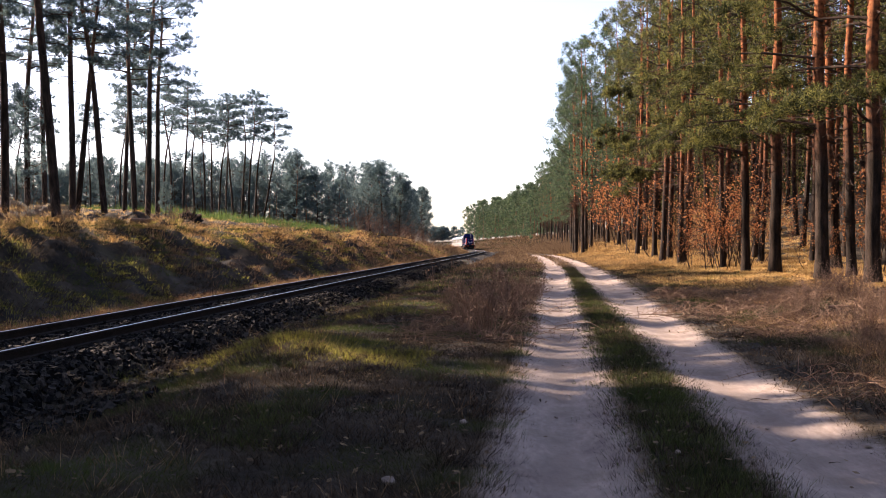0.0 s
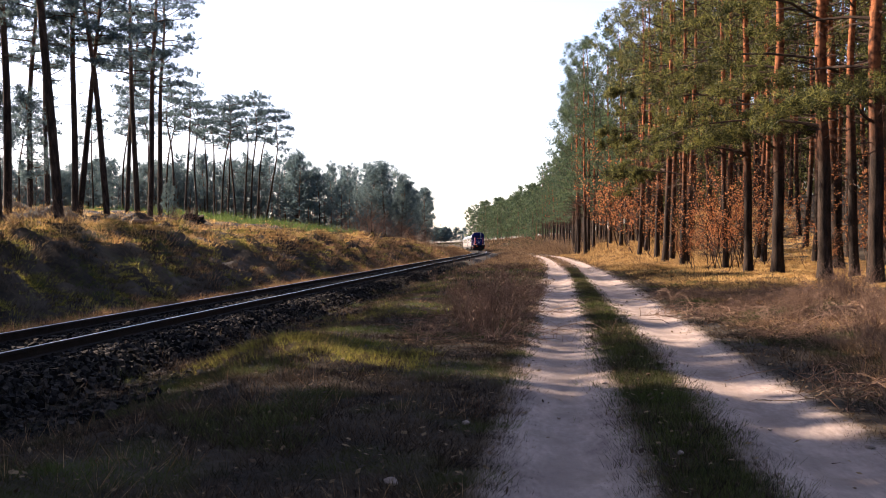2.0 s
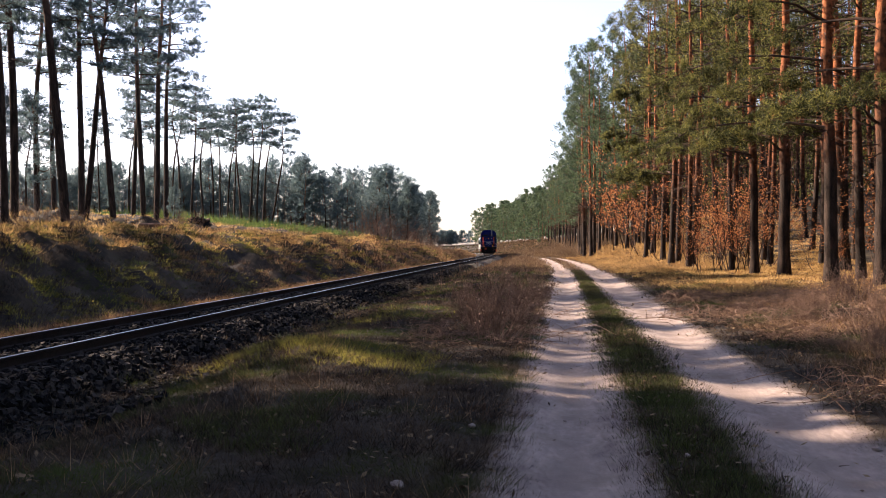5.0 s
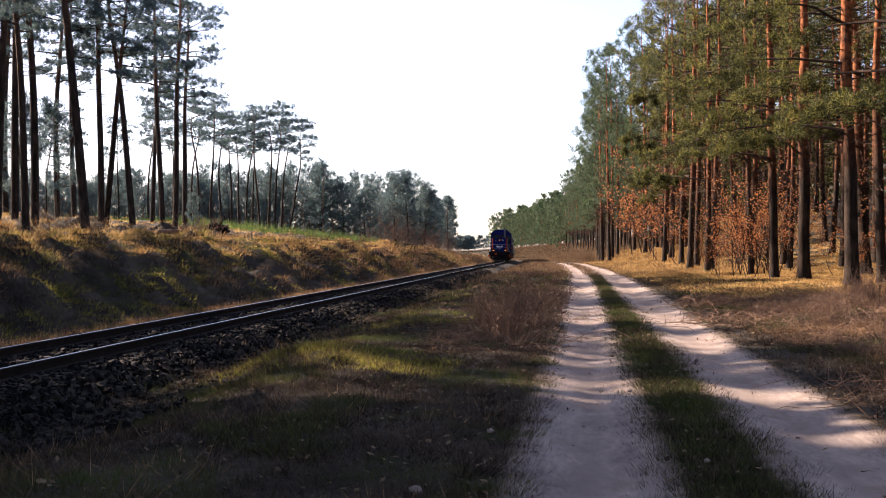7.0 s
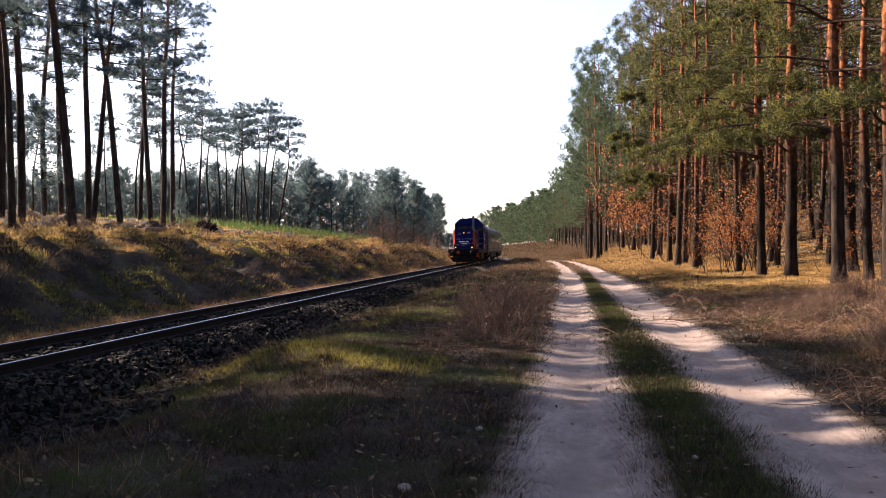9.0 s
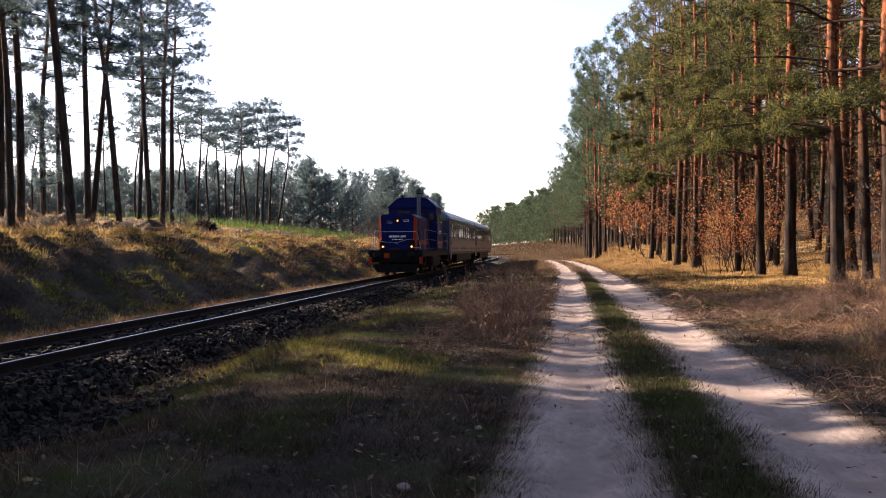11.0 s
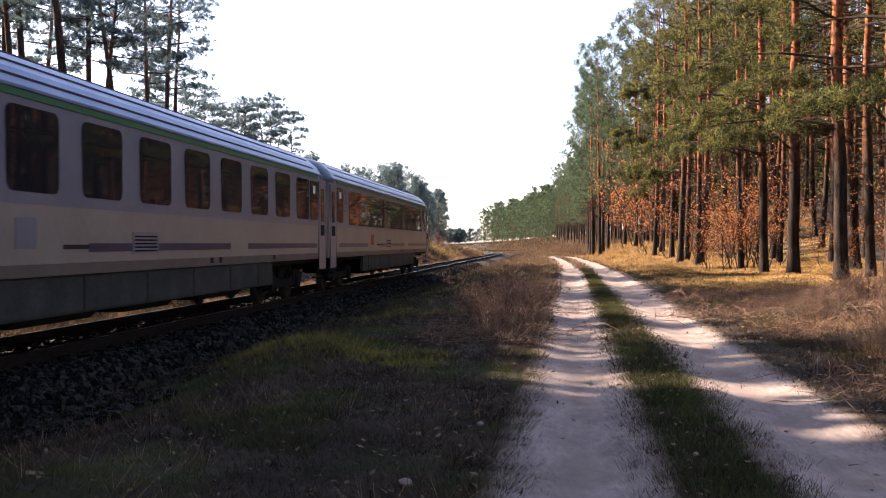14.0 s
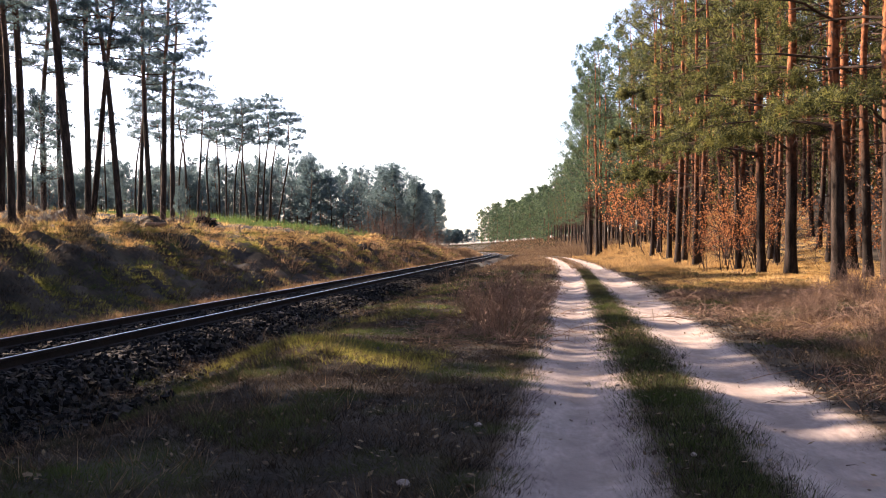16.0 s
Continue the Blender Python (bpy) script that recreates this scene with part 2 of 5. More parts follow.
def land(x, y, rough=True):
    u = x + bend(y)
    z = -dip(y)
    if u < -9.9:                                   # cutting side and the cleared rise behind it
        h = 1.75 - 1.15 * step(85, 165, y)
        edge = -10.7 - 0.35 * nz(0, y, 0.35, 3)
        wide = 3.9 + 0.9 * nz(0, y, 0.12, 9)
        run = min(1.0, max(0.0, (edge - u) / wide))
        z += -0.22 + (h + 0.3) * (0.55 * run + 0.45 * step(0, 1, run))
        if u < -17.0:
            k = 1 - 0.72 * step(90, 150, y) * step(-26, -16, u)
            z += k * 0.105 * min(20.0, -17.0 - u) + 0.003 * max(0.0, min(80.0, y - 40)) * step(-17.0, -24, u)
        if rough:
            g = step(-10.7, -12.0, u)
            z += g * (0.30 * nz(x, y, 0.45) + 0.75 * max(0.0, nz(x, y, 0.8, 5)) + 0.65 * max(0.0, nz(x, y, 1.5, 6)) + 0.07 * nz(x, y, 3.5, 2))
            if u < -14.5:                          # furrows of the cleared rise
                z += 0.17 * step(-14.5, -16.5, u) * step(30, 42, y) * (1 - step(95, 115, y)) * math.sin(2.6 * u + 0.35 * y * 0.3 + 2.2 * nz(x, y, 0.12, 4)) * (0.6 + nz(x, y, 0.5, 11))
    elif u < -5.3:                                 # track bed
        q = abs(u - TRACK)
        z += -0.04 - 0.30 * step(1.55, 2.4, q)
    elif u < -0.6:                                 # verge
        z += -0.34 + 0.38 * step(-5.4, -3.2, u)
        if rough:
            z += step(-5.4, -4.2, u) * step(-0.35, -1.0, u) * (0.13 * nz(x, y, 0.33, 7) + 0.06 * nz(x, y, 1.1))
        z += 0.16 * math.exp(-((u + 3.5) / 1.1) ** 2 - ((y - 14.6 + 0.4 * (u + 3.5)) / 1.5) ** 2)
    elif u < 4.0:
        v = u - lane(y)
        hollow = max(math.exp(-((v - 0.13) / 0.42) ** 2), math.exp(-((v - 1.98) / 0.45) ** 2))
        z += 0.04 - 0.09 * hollow
        if rough:
            z += 0.02 * nz(x, y, 0.9)
    else:
        z += 0.04 + 0.16 * step(4, 8, u) + 0.020 * max(0.0, min(40.0, u - 8)) + 0.07 * max(0.0, min(38.0, u - 17))
        z += 3.6 * step(9.5, 22, u) * step(46, 100, y)
        z += 1.3 * step(4.0, 8.0, u) * step(72, 100, y) * (1 - step(130, 170, y))
        if rough:
            z += step(4, 5.5, u) * (0.14 * nz(x, y, 0.4, 1) + 0.05 * nz(x, y, 1.4))
    return z


def mesh_object(name, verts, faces, mat, parent=None, label="", smooth=False):
    me = bpy.data.meshes.new(name)
    me.from_pydata([tuple(v) for v in verts], [], faces)
    if smooth:
        me.shade_smooth()
    for m in (mat if isinstance(mat, (list, tuple)) else [mat]):
        me.materials.append(m)
    ob = new(name, me)
    if parent is not None:
        ob.parent = parent
    if label:
        tagged(ob, label)
    return ob


def part(name, bm, mat, parent=None, label="", smooth=False):
    me = bpy.data.meshes.new(name)
    bm.normal_update()
    bm.to_mesh(me)
    bm.free()
    if smooth:
        me.shade_smooth()
    me.materials.append(mat)
    ob = new(name, me)
    if parent is not None:
        ob.parent = parent
    if label:
        tagged(ob, label)
    return ob


def spaced(*runs):
    out = []
    for a, b, s in runs:
        v = a
        while v < b - 1e-6:
            out.append(v)
            v += s
    return out + [runs[-1][1]]


def sheet():
    us = spaced((-2400, -400, 500), (-400, -120, 40), (-120, -40, 8), (-40, -28, 1.2), (-28, -10, 0.4), (-10, -5.2, 0.4), (-5.2, 4, 0.23), (4, 14, 0.5),
                (14, 50, 3), (50, 120, 10), (120, 400, 40), (400, 2400, 500))
    ys = spaced((-600, -60, 60), (-60, 4, 4), (4, 30, 0.4), (30, 70, 0.9), (70, 140, 2), (140, 300, 6), (300, 700, 20), (700, 3000, 230))
    verts = [(u - bend(y), y, land(u - bend(y), y)) for y in ys for u in us]
    w = len(us)
    faces = [(j * w + i, j * w + i + 1, (j + 1) * w + i + 1, (j + 1) * w + i) for j in range(len(ys) - 1) for i in range(w - 1)]
    return tagged(mesh_object("ground", verts, faces, M_GROUND, smooth=True), "uneven brown forest ground with dead grass and moss", "ground", kind="structure")


sheet()


def worn(y):
    """How much wider the wheel tracks are worn further along the road."""
    return 1.0 + 0.45 * step(14, 42, y)


def rut(name, middle, wide, label):
    """A bare sandy wheel track with ragged edges, in places grown over."""
    verts, faces = [], []
    ys = spaced((-20, 4, 1), (4, 40, 0.25), (40, 108, 0.8), (108, 128, 2))
    for j, y in enumerate(ys):
        c = middle + lane(y)
        l = r = (wide / 2 + 0.22) * worn(y)
        for k in range(9):
            s = k / 8
            x = c - l + (l + r) * s - bend(y)
            z = land(x, y) + (0.012 if 0 < k < 8 else -0.02) + 0.006 * nz(x, y, 5)
            verts.append((x, y, z))
        if j:
            o = (j - 1) * 9
            faces += [(o + k, o + k + 1, o + 10 + k, o + 9 + k) for k in range(8)]
    return tagged(mesh_object(name, verts, faces, sand(middle, wide / 2), smooth=True), label, "road", kind="structure")


rut("road", 0.07, 1.12, "pale sandy wheel track of a dirt forest road")
rut("road", 1.96, 1.16, "pale sandy wheel track of a dirt forest road")


# ---- railway track ----
def on_track(s, side=0.0, up=0.0):
    """A point by the track at length s, its heading there turning left."""
    a = math.atan(2 * 3.5e-4 * max(0.0, s - 108.5))
    return Vector((TRACK - bend(s) + side * math.cos(a), s + side * math.sin(a), up - dip(s))), a


def ribbon(name, ring, ss, mat, parent, label="", smooth=False):
    verts, faces, w = [], [], len(ring)
    for j, s in enumerate(ss):
        for side, up in ring:
            verts.append(on_track(s, side, up)[0])
        if j:
            o = (j - 1) * w
            faces += [(o + k, o + (k + 1) % w, o + w + (k + 1) % w, o + w + k) for k in range(w)]
    return mesh_object(name, verts, faces, mat, parent, label, smooth)


def railway():
    base = tagged(new("railway_track"), "single railway track with rusty rails on wooden sleepers and dark ballast", "railway track", kind="structure")
    ss = spaced((-90, 100, 10), (100, 480, 12))
    foot = [(-0.07, 0), (0.07, 0), (0.07, 0.02), (0.012, 0.035), (0.012, 0.115), (0.036, 0.128), (0.036, 0.160), (0.028, 0.166), (-0.028, 0.166), (-0.036, 0.160), (-0.036, 0.128),
            (-0.012, 0.115), (-0.012, 0.035), (-0.07, 0.02)]
    for side in (-0.753, 0.753):
        r = ribbon("rail", [(side + a, RAIL - 0.172 + b) for a, b in foot], ss, M_RAIL, base, "rusty brown steel rail")
        head = [(-0.020, 0.165), (0.020, 0.165), (0.018, 0.168), (0.010, 0.171), (-0.010, 0.171), (-0.018, 0.168)]
        ribbon("rail_head", [(side + a, RAIL - 0.172 + b) for a, b in head], ss, M_RAILTOP, r, "shiny worn running surface")
    bm = bmesh.new()
    bmesh.ops.create_cube(bm, size=1, matrix=Matrix.Diagonal((2.6, 0.25, 0.14, 1)))
    bmesh.ops.bevel(bm, geom=bm.edges[:], offset=0.015, segments=1, affect="EDGES")
    first = part("sleeper", bm, M_SLEEPER, base)
    s, ob = -20.0, first
    k = 0
    while s < 150:
        p, a = on_track(s, 0, -0.078 + 0.012 * nz(s, 0, 3))
        if k:
            ob = new("sleeper", first.data)
            ob.parent = base
        ob.matrix_basis = Matrix.Translation(p) @ pose(0, 0, 0, 0, 0, math.degrees(a) + 1.5 * nz(s, 1, 5))
        s, k = s + 0.65, k + 1


railway()


def ballast():
    rnd = random.Random(4)
    verts, faces = [], []
    corners = [(1, 1, 1), (-1, 1, 1), (-1, -1, 1), (1, -1, 1), (1, 1, -1), (-1, 1, -1), (-1, -1, -1), (1, -1, -1)]
    sides = [(0, 1, 2, 3), (7, 6, 5, 4), (0, 4, 5, 1), (1, 5, 6, 2), (2, 6, 7, 3), (3, 7, 4, 0)]
    for i in range(27000):
        s = 9 + 75 * rnd.random() ** 1.9
        side = rnd.uniform(-2.2, 2.9) + max(0.0, rnd.gauss(0, 0.22))
        p, a = on_track(s, side)
        z = land(p.x, s, False)
        r = rnd.uniform(0.028, 0.058)
        if abs(side) < 1.28 and rnd.random() < 0.55:
            r *= 0.7
        q = Euler((rnd.uniform(0, 3), rnd.uniform(0, 3), rnd.uniform(0, 3))).to_matrix()
        o = len(verts)
        for c in corners:
            v = q @ Vector((c[0] * r * rnd.uniform(0.55, 1.15), c[1] * r * rnd.uniform(0.5, 1.0), c[2] * r * rnd.uniform(0.45, 0.85)))
            verts.append((p.x + v.x, p.y + v.y, z + r * 0.35 + v.z))
        faces += [tuple(o + k for k in f) for f in sides]
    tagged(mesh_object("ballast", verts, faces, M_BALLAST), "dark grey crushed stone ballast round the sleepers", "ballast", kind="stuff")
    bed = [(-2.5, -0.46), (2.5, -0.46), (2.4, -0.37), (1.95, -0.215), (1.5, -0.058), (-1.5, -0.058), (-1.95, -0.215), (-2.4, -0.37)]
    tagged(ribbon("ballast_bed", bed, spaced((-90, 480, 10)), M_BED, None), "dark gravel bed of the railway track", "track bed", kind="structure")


ballast()


# ---- trees ----
def frame_of(d):
    d = d.normalized()
    s = d.cross(Vector((0, 0, 1))) if abs(d.z) < 0.95 else d.cross(Vector((1, 0, 0)))
    s.normalize()
    return d, s, s.cross(d)


def tube(verts, faces, pts, radii, n=6):
    o = len(verts)
    for i, p in enumerate(pts):
        d, s, t = frame_of(pts[min(i + 1, len(pts) - 1)] - pts[max(i - 1, 0)])
        for k in range(n):
            a = 2 * math.pi * k / n
            verts.append(p + (s * math.cos(a) + t * math.sin(a)) * radii[i])
    for i in range(len(pts) - 1):
        for k in range(n):
            faces.append((o + i * n + k, o + i * n + (k + 1) % n, o + (i + 1) * n + (k + 1) % n, o + (i + 1) * n + k))
    faces.append(tuple(o + k for k in range(n))[::-1])


def unit(rnd):
    return Vector((rnd.gauss(0, 1), rnd.gauss(0, 1), rnd.gauss(0, 1))).normalized()


def tuft(verts, faces, rnd, c, r, count, length, wide, out):
    """A spray of needle bunches round c."""
    for i in range(count):
        p = c + unit(rnd) * r * rnd.random() ** 0.5
        d = (unit(rnd) + out * 0.5 + Vector((0, 0, 0.35))).normalized()
        side = d.cross(unit(rnd)).normalized() * wide * rnd.uniform(0.6, 1.2)
        tip = p + d * length * rnd.uniform(0.6, 1.25)
        o = len(verts)
        verts += [p - side, p + side, tip]
        faces.append((o, o + 1, o + 2))


def pine_meshes(seed, tall, first, reach, limbs, tufts=5, count=22, needle=0.34, wide=0.028, girth=0.19, dead=8, wobble=0.35, size=0.5, sides=8, fork=0.5, round_limb=4):
    """Trunk, limbs and needles of one pine, as vertex and face lists. first: the height of the lowest green limb; reach: longest limb."""
    rnd = random.Random(seed)
    trunk, wood, green = ([], []), ([], []), ([], [])
    lean = Vector((rnd.gauss(0, wobble), rnd.gauss(0, wobble), 0))
    bow = Vector((rnd.gauss(0, wobble), rnd.gauss(0, wobble), 0))

    def axis(h):
        s = h / tall
        return Vector((0, 0, h)) + lean * s + bow * math.sin(s * 3.3) * 0.6 + Vector((nz(seed, h, 0.35, 1), nz(seed, h, 0.35, 8), 0)) * 0.12 * min(1, h / 3)

    hs = [-0.3, 0.0, 0.35, 1.0] + [tall * k / 12 for k in range(1, 13)]
    hs = sorted(h for h in hs)
    rad = [girth * (1.35 if h <= 0 else 1.18 if h < 0.5 else 1.0) * max(0.06, (1 - 0.9 * (max(h, 0) / tall) ** 1.25)) for h in hs]
    tube(*trunk, [axis(h) for h in hs], rad, sides)
    for i in range(dead):
        h = rnd.uniform(0.18 * tall, first + 0.1 * tall)
        a = rnd.uniform(0, 6.28)
        d = Vector((math.cos(a), math.sin(a), rnd.uniform(-0.25, 0.3)))
        l = rnd.uniform(0.4, 2.6)
        p = axis(h)
        kink = p + d * l * 0.55 + unit(rnd) * 0.13 * l
        end = kink + (d + unit(rnd) * 0.5).normalized() * l * 0.5 + Vector((0, 0, rnd.uniform(-0.25, 0.1)))
        tube(*wood, [p, p.lerp(kink, 0.5) + unit(rnd) * 0.04 * l, kink, end], [0.026, 0.02, 0.014, 0.004], 3)
        if l > 1.1:
            tube(*wood, [kink, kink + (d + unit(rnd) * 0.8) * l * 0.3], [0.011, 0.003], 3)
    for i in range(limbs):
        s = (i + rnd.random()) / limbs
        h = first + (tall - first) * s ** 0.9
        a = i * 2.4 + rnd.uniform(-0.6, 0.6)
        swell = (0.55 + 0.45 * math.sin(min(1.0, s * 1.6 + 0.25) * math.pi * 0.62)) * (1 - s ** 3 * 0.75)
        l = reach * swell * rnd.uniform(0.55, 1.15)
        rise = rnd.uniform(0.05, 0.35) + 0.75 * s
        d = Vector((math.cos(a), math.sin(a), 0))
        p0 = axis(h)
        pts = [p0 + d * l * q + Vector((0, 0, l * (rise * q * q - 0.10 * math.sin(q * 3.1)))) + unit(rnd) * 0.10 * l * q * (1 - 0.4 * q) for q in (0, 0.3, 0.6, 0.85, 1.0)]
        tube(*wood, pts, [0.055 * (1 - 0.6 * s), 0.042 * (1 - 0.5 * s), 0.028, 0.016, 0.006], round_limb)
        for k in range(tufts):
            q = rnd.uniform(0.42, 1.05)
            j = min(3, int(q * 4)) if q < 1 else 3
            base = pts[j].lerp(pts[j + 1], rnd.random())
            across = d.cross(Vector((0, 0, 1)))
            off = across * rnd.gauss(0, 0.26 * l) * (0.4 + 0.5 * q) + Vector((0, 0, rnd.uniform(0.0, 0.45))) + d * rnd.uniform(-0.1, 0.3)
            c = base + off
            if rnd.random() < fork:
                tube(*wood, [base, base.lerp(c, 0.6) - Vector((0, 0, 0.05)), c], [0.013, 0.009, 0.004], 3)
            r = size * rnd.uniform(0.65, 1.3)
            tuft(*green, rnd, c, r, count, needle, wide, (off + d).normalized())
    top = axis(tall)
    for k in range(4):
        tuft(*green, rnd, top + unit(rnd) * 0.4 - Vector((0, 0, 0.3 * k)), size * 0.9, count, needle, wide, Vector((0, 0, 1)))
    return trunk, wood, green


def crown(wood, green, leaves, base):
    n = len(wood[0])
    ob = mesh_object("crown", wood[0] + green[0], wood[1] + [tuple(i + n for i in f) for f in green[1]], [M_LIMB, leaves], base)
    ob.data.polygons.foreach_set("material_index", [0] * len(wood[1]) + [1] * len(green[1]))
    return ob


def boughs(seed, wood, green, low, high, count, reach, needle=0.22, wide=0.019):
    """Long low limbs that hang out towards the road, bare near the trunk and green at the ends."""
    rnd = random.Random(seed)
    for i in range(count):
        h = low + (high - low) * (i + rnd.random()) / count
        a = math.pi + rnd.gauss(0, 0.75)
        d = Vector((math.cos(a), math.sin(a), 0))
        l = reach * rnd.uniform(0.6, 1.1)
        droop = rnd.uniform(-0.22, 0.02)
        pts, p = [], Vector((0, 0, h))
        for k in range(8):
            q = k / 7
            pts.append(Vector((0, 0, h)) + d * l * q + Vector((0, 0, l * (0.10 * math.sin(q * 2.6) + droop * q * q))) + unit(rnd) * 0.10 * min(1, q * 3))
        tube(*wood, pts, [0.06, 0.052, 0.044, 0.036, 0.028, 0.02, 0.013, 0.006], 5)
        across = d.cross(Vector((0, 0, 1)))
        for k in range(20):
            q = 1.0 - 0.62 * rnd.random() ** 1.4
            j = min(6, int(q * 7))
            root = pts[j].lerp(pts[j + 1], rnd.random())
            side = across * rnd.choice((-1, 1)) * rnd.uniform(0.2, 0.27 * l) + d * rnd.uniform(0.1, 0.7) + Vector((0, 0, rnd.uniform(-0.35, 0.3)))
            tip = root + side
            tube(*wood, [root, root.lerp(tip, 0.5) + unit(rnd) * 0.06, tip], [0.014, 0.01, 0.004], 3)
            for m in range(4):
                c = root.lerp(tip, rnd.uniform(0.45, 1.1))
                tuft(*green, rnd, c + unit(rnd) * 0.10, 0.19, 42, needle, wide, side.normalized())


def pine(seed, label, group, needles=None, hang=None, bark=None, **shape):
    trunk, wood, green = pine_meshes(seed, **shape)
    if hang:
        boughs(seed, wood, green, *hang)
    base = tagged(new("pine_tree"), label, "pine tree", group)
    mesh_object("trunk", *trunk, bark or M_BARK, base, smooth=True)
    crown(wood, green, needles or M_NEEDLE, base)
    return base


def old_pine(seed, label, group, tall, first, reach, limbs, girth=0.2, sprays=9, bunch=24):
    """A free-standing pine: a swaying bare stem, crooked limbs, and needles in flat tiers of small sprays."""
    rnd = random.Random(seed)
    trunk, wood, green = ([], []), ([], []), ([], [])
    sway, turn = rnd.uniform(0.25, 0.6), rnd.uniform(0, 6.28)

    def axis(h):
        q = h / tall
        s = sway * math.sin(q * rnd_a + turn) + 0.25 * math.sin(q * 11 + turn * 2) * q
        return Vector((s * q, 0.7 * sway * math.cos(q * 4.1 + turn) * q, h))

    rnd_a = rnd.uniform(3.0, 6.0)
    hs = [-0.3, 0.0, 0.4] + [tall * k / 16 for k in range(1, 17)]
    tube(*trunk, [axis(h) for h in hs], [girth * (1.25 if h <= 0 else 1.0) * max(0.10, 1 - 0.88 * (max(h, 0) / tall) ** 1.5) for h in hs], 9)
    for i in range(20):
        h, a, l = rnd.uniform(0.3 * tall, first + 0.2 * tall), rnd.uniform(0, 6.28), rnd.uniform(0.3, 1.6)
        d = Vector((math.cos(a), math.sin(a), rnd.uniform(-0.3, 0.25)))
        p = axis(h)
        tube(*wood, [p, p + d * l * 0.5 + unit(rnd) * 0.1, p + d * l + unit(rnd) * 0.2], [0.024, 0.016, 0.004], 3)
    for i in range(limbs):
        s = (i + rnd.random()) / limbs
        h = first + (tall - first) * s
        a = i * 2.4 + rnd.uniform(-0.7, 0.7)
        d = Vector((math.cos(a), math.sin(a), 0))
        l = reach * (0.55 + 0.6 * math.sin(min(1.0, s * 1.25) * 2.6)) * rnd.uniform(0.5, 1.1) * (1 - 0.45 * s ** 4)
        rise = rnd.uniform(-0.05, 0.3) + 0.45 * s
        p0 = axis(h)
        pts = [p0 + d * l * q + Vector((0, 0, l * (rise * q - 0.15 * q * q))) + unit(rnd) * 0.13 * l * q * (1 - 0.5 * q) for q in (0, 0.25, 0.5, 0.75, 1.0)]
        tube(*wood, pts, [0.06 * (1 - 0.5 * s), 0.048 * (1 - 0.5 * s), 0.034, 0.02, 0.008], 4)
        across = d.cross(Vector((0, 0, 1)))
        for k in range(4):
            q = 1.0 - 0.6 * rnd.random() ** 1.5
            j = min(3, int(q * 4))
            root = pts[j].lerp(pts[j + 1], rnd.random())
            tip = root + across * rnd.gauss(0, 0.28 * l) + d * rnd.uniform(0, 0.5) + Vector((0, 0, rnd.uniform(0.05, 0.4)))
            tube(*wood, [root, root.lerp(tip, 0.5) + unit(rnd) * 0.06, tip], [0.016, 0.011, 0.004], 3)
            wide = rnd.uniform(0.45, 0.85)
            for m in range(sprays):
                b, r = rnd.uniform(0, 6.28), wide * rnd.random() ** 0.5
                c = tip + Vector((math.cos(b) * r, math.sin(b) * r, rnd.gauss(0.05, 0.10) + 0.1 * (wide - r)))
                tuft(*green, rnd, c, 0.16, bunch, 0.2, 0.026, Vector((math.cos(b), math.sin(b), 0.3)))
    base = tagged(new("pine_tree"), label, "pine tree", group)
    mesh_object("trunk", *trunk, M_BARK_BACKLIT, base, smooth=True)
    crown(wood, green, M_NEEDLE_HAZE, base)
    return base


def tilted(x, y, turn, scale, tilt):
    return Matrix.Translation((x, y, land(x, y) - 0.08)) @ pose(0, 0, 0, 0, tilt, 0) @ pose(0, 0, 0, 0, 0, turn) @ Matrix.Diagonal((scale, scale, scale, 1))


def stand_at(x, y, turn=0.0, scale=1.0, lean=0.0, sink=0.05):
    return Matrix.Translation((x, y, land(x, y) - sink)) @ pose(0, 0, 0, lean, 0, turn) @ Matrix.Diagonal((scale, scale, scale, 1))


def put(ob, m):
    """Stand a finished thing at m, scale and all."""
    ob.matrix_basis = m
    return ob


def again(ob, m):
    c = copy_thing(ob, Matrix.Identity(4))
    c.matrix_basis = m
    return c


RND = random.Random(11)


def plant(kinds, places, scale=(0.88, 1.1), lean=1.2):
    """One tree of the kinds at each place; the first of each kind stands itself."""
    fresh = list(kinds)
    for i, (x, y) in enumerate(places):
        m = stand_at(x, y, RND.uniform(0, 360), RND.uniform(*scale), RND.gauss(0, lean))
        if fresh:
            put(fresh.pop(0), m)
        else:
            again(RND.choice(kinds), m)
    for ob in fresh:
        put(ob, stand_at(90 + 5 * RND.random(), 30, 0))


def scatter(rnd, count, area, gap, taken):
    """Random places (u, y) inside area(u, y) at least gap apart."""
    out, tries = [], 0
    (u0, u1, y0, y1), ok = area
    while len(out) < count and tries < count * 40:
        tries += 1
        u, y = rnd.uniform(u0, u1), rnd.uniform(y0, y1)
        x = u - bend(y)
        if ok(u, y) and all((x - p) ** 2 + (y - q) ** 2 > gap * gap for p, q in taken):
            taken.append((x, y))
            out.append((x, y))
    return out


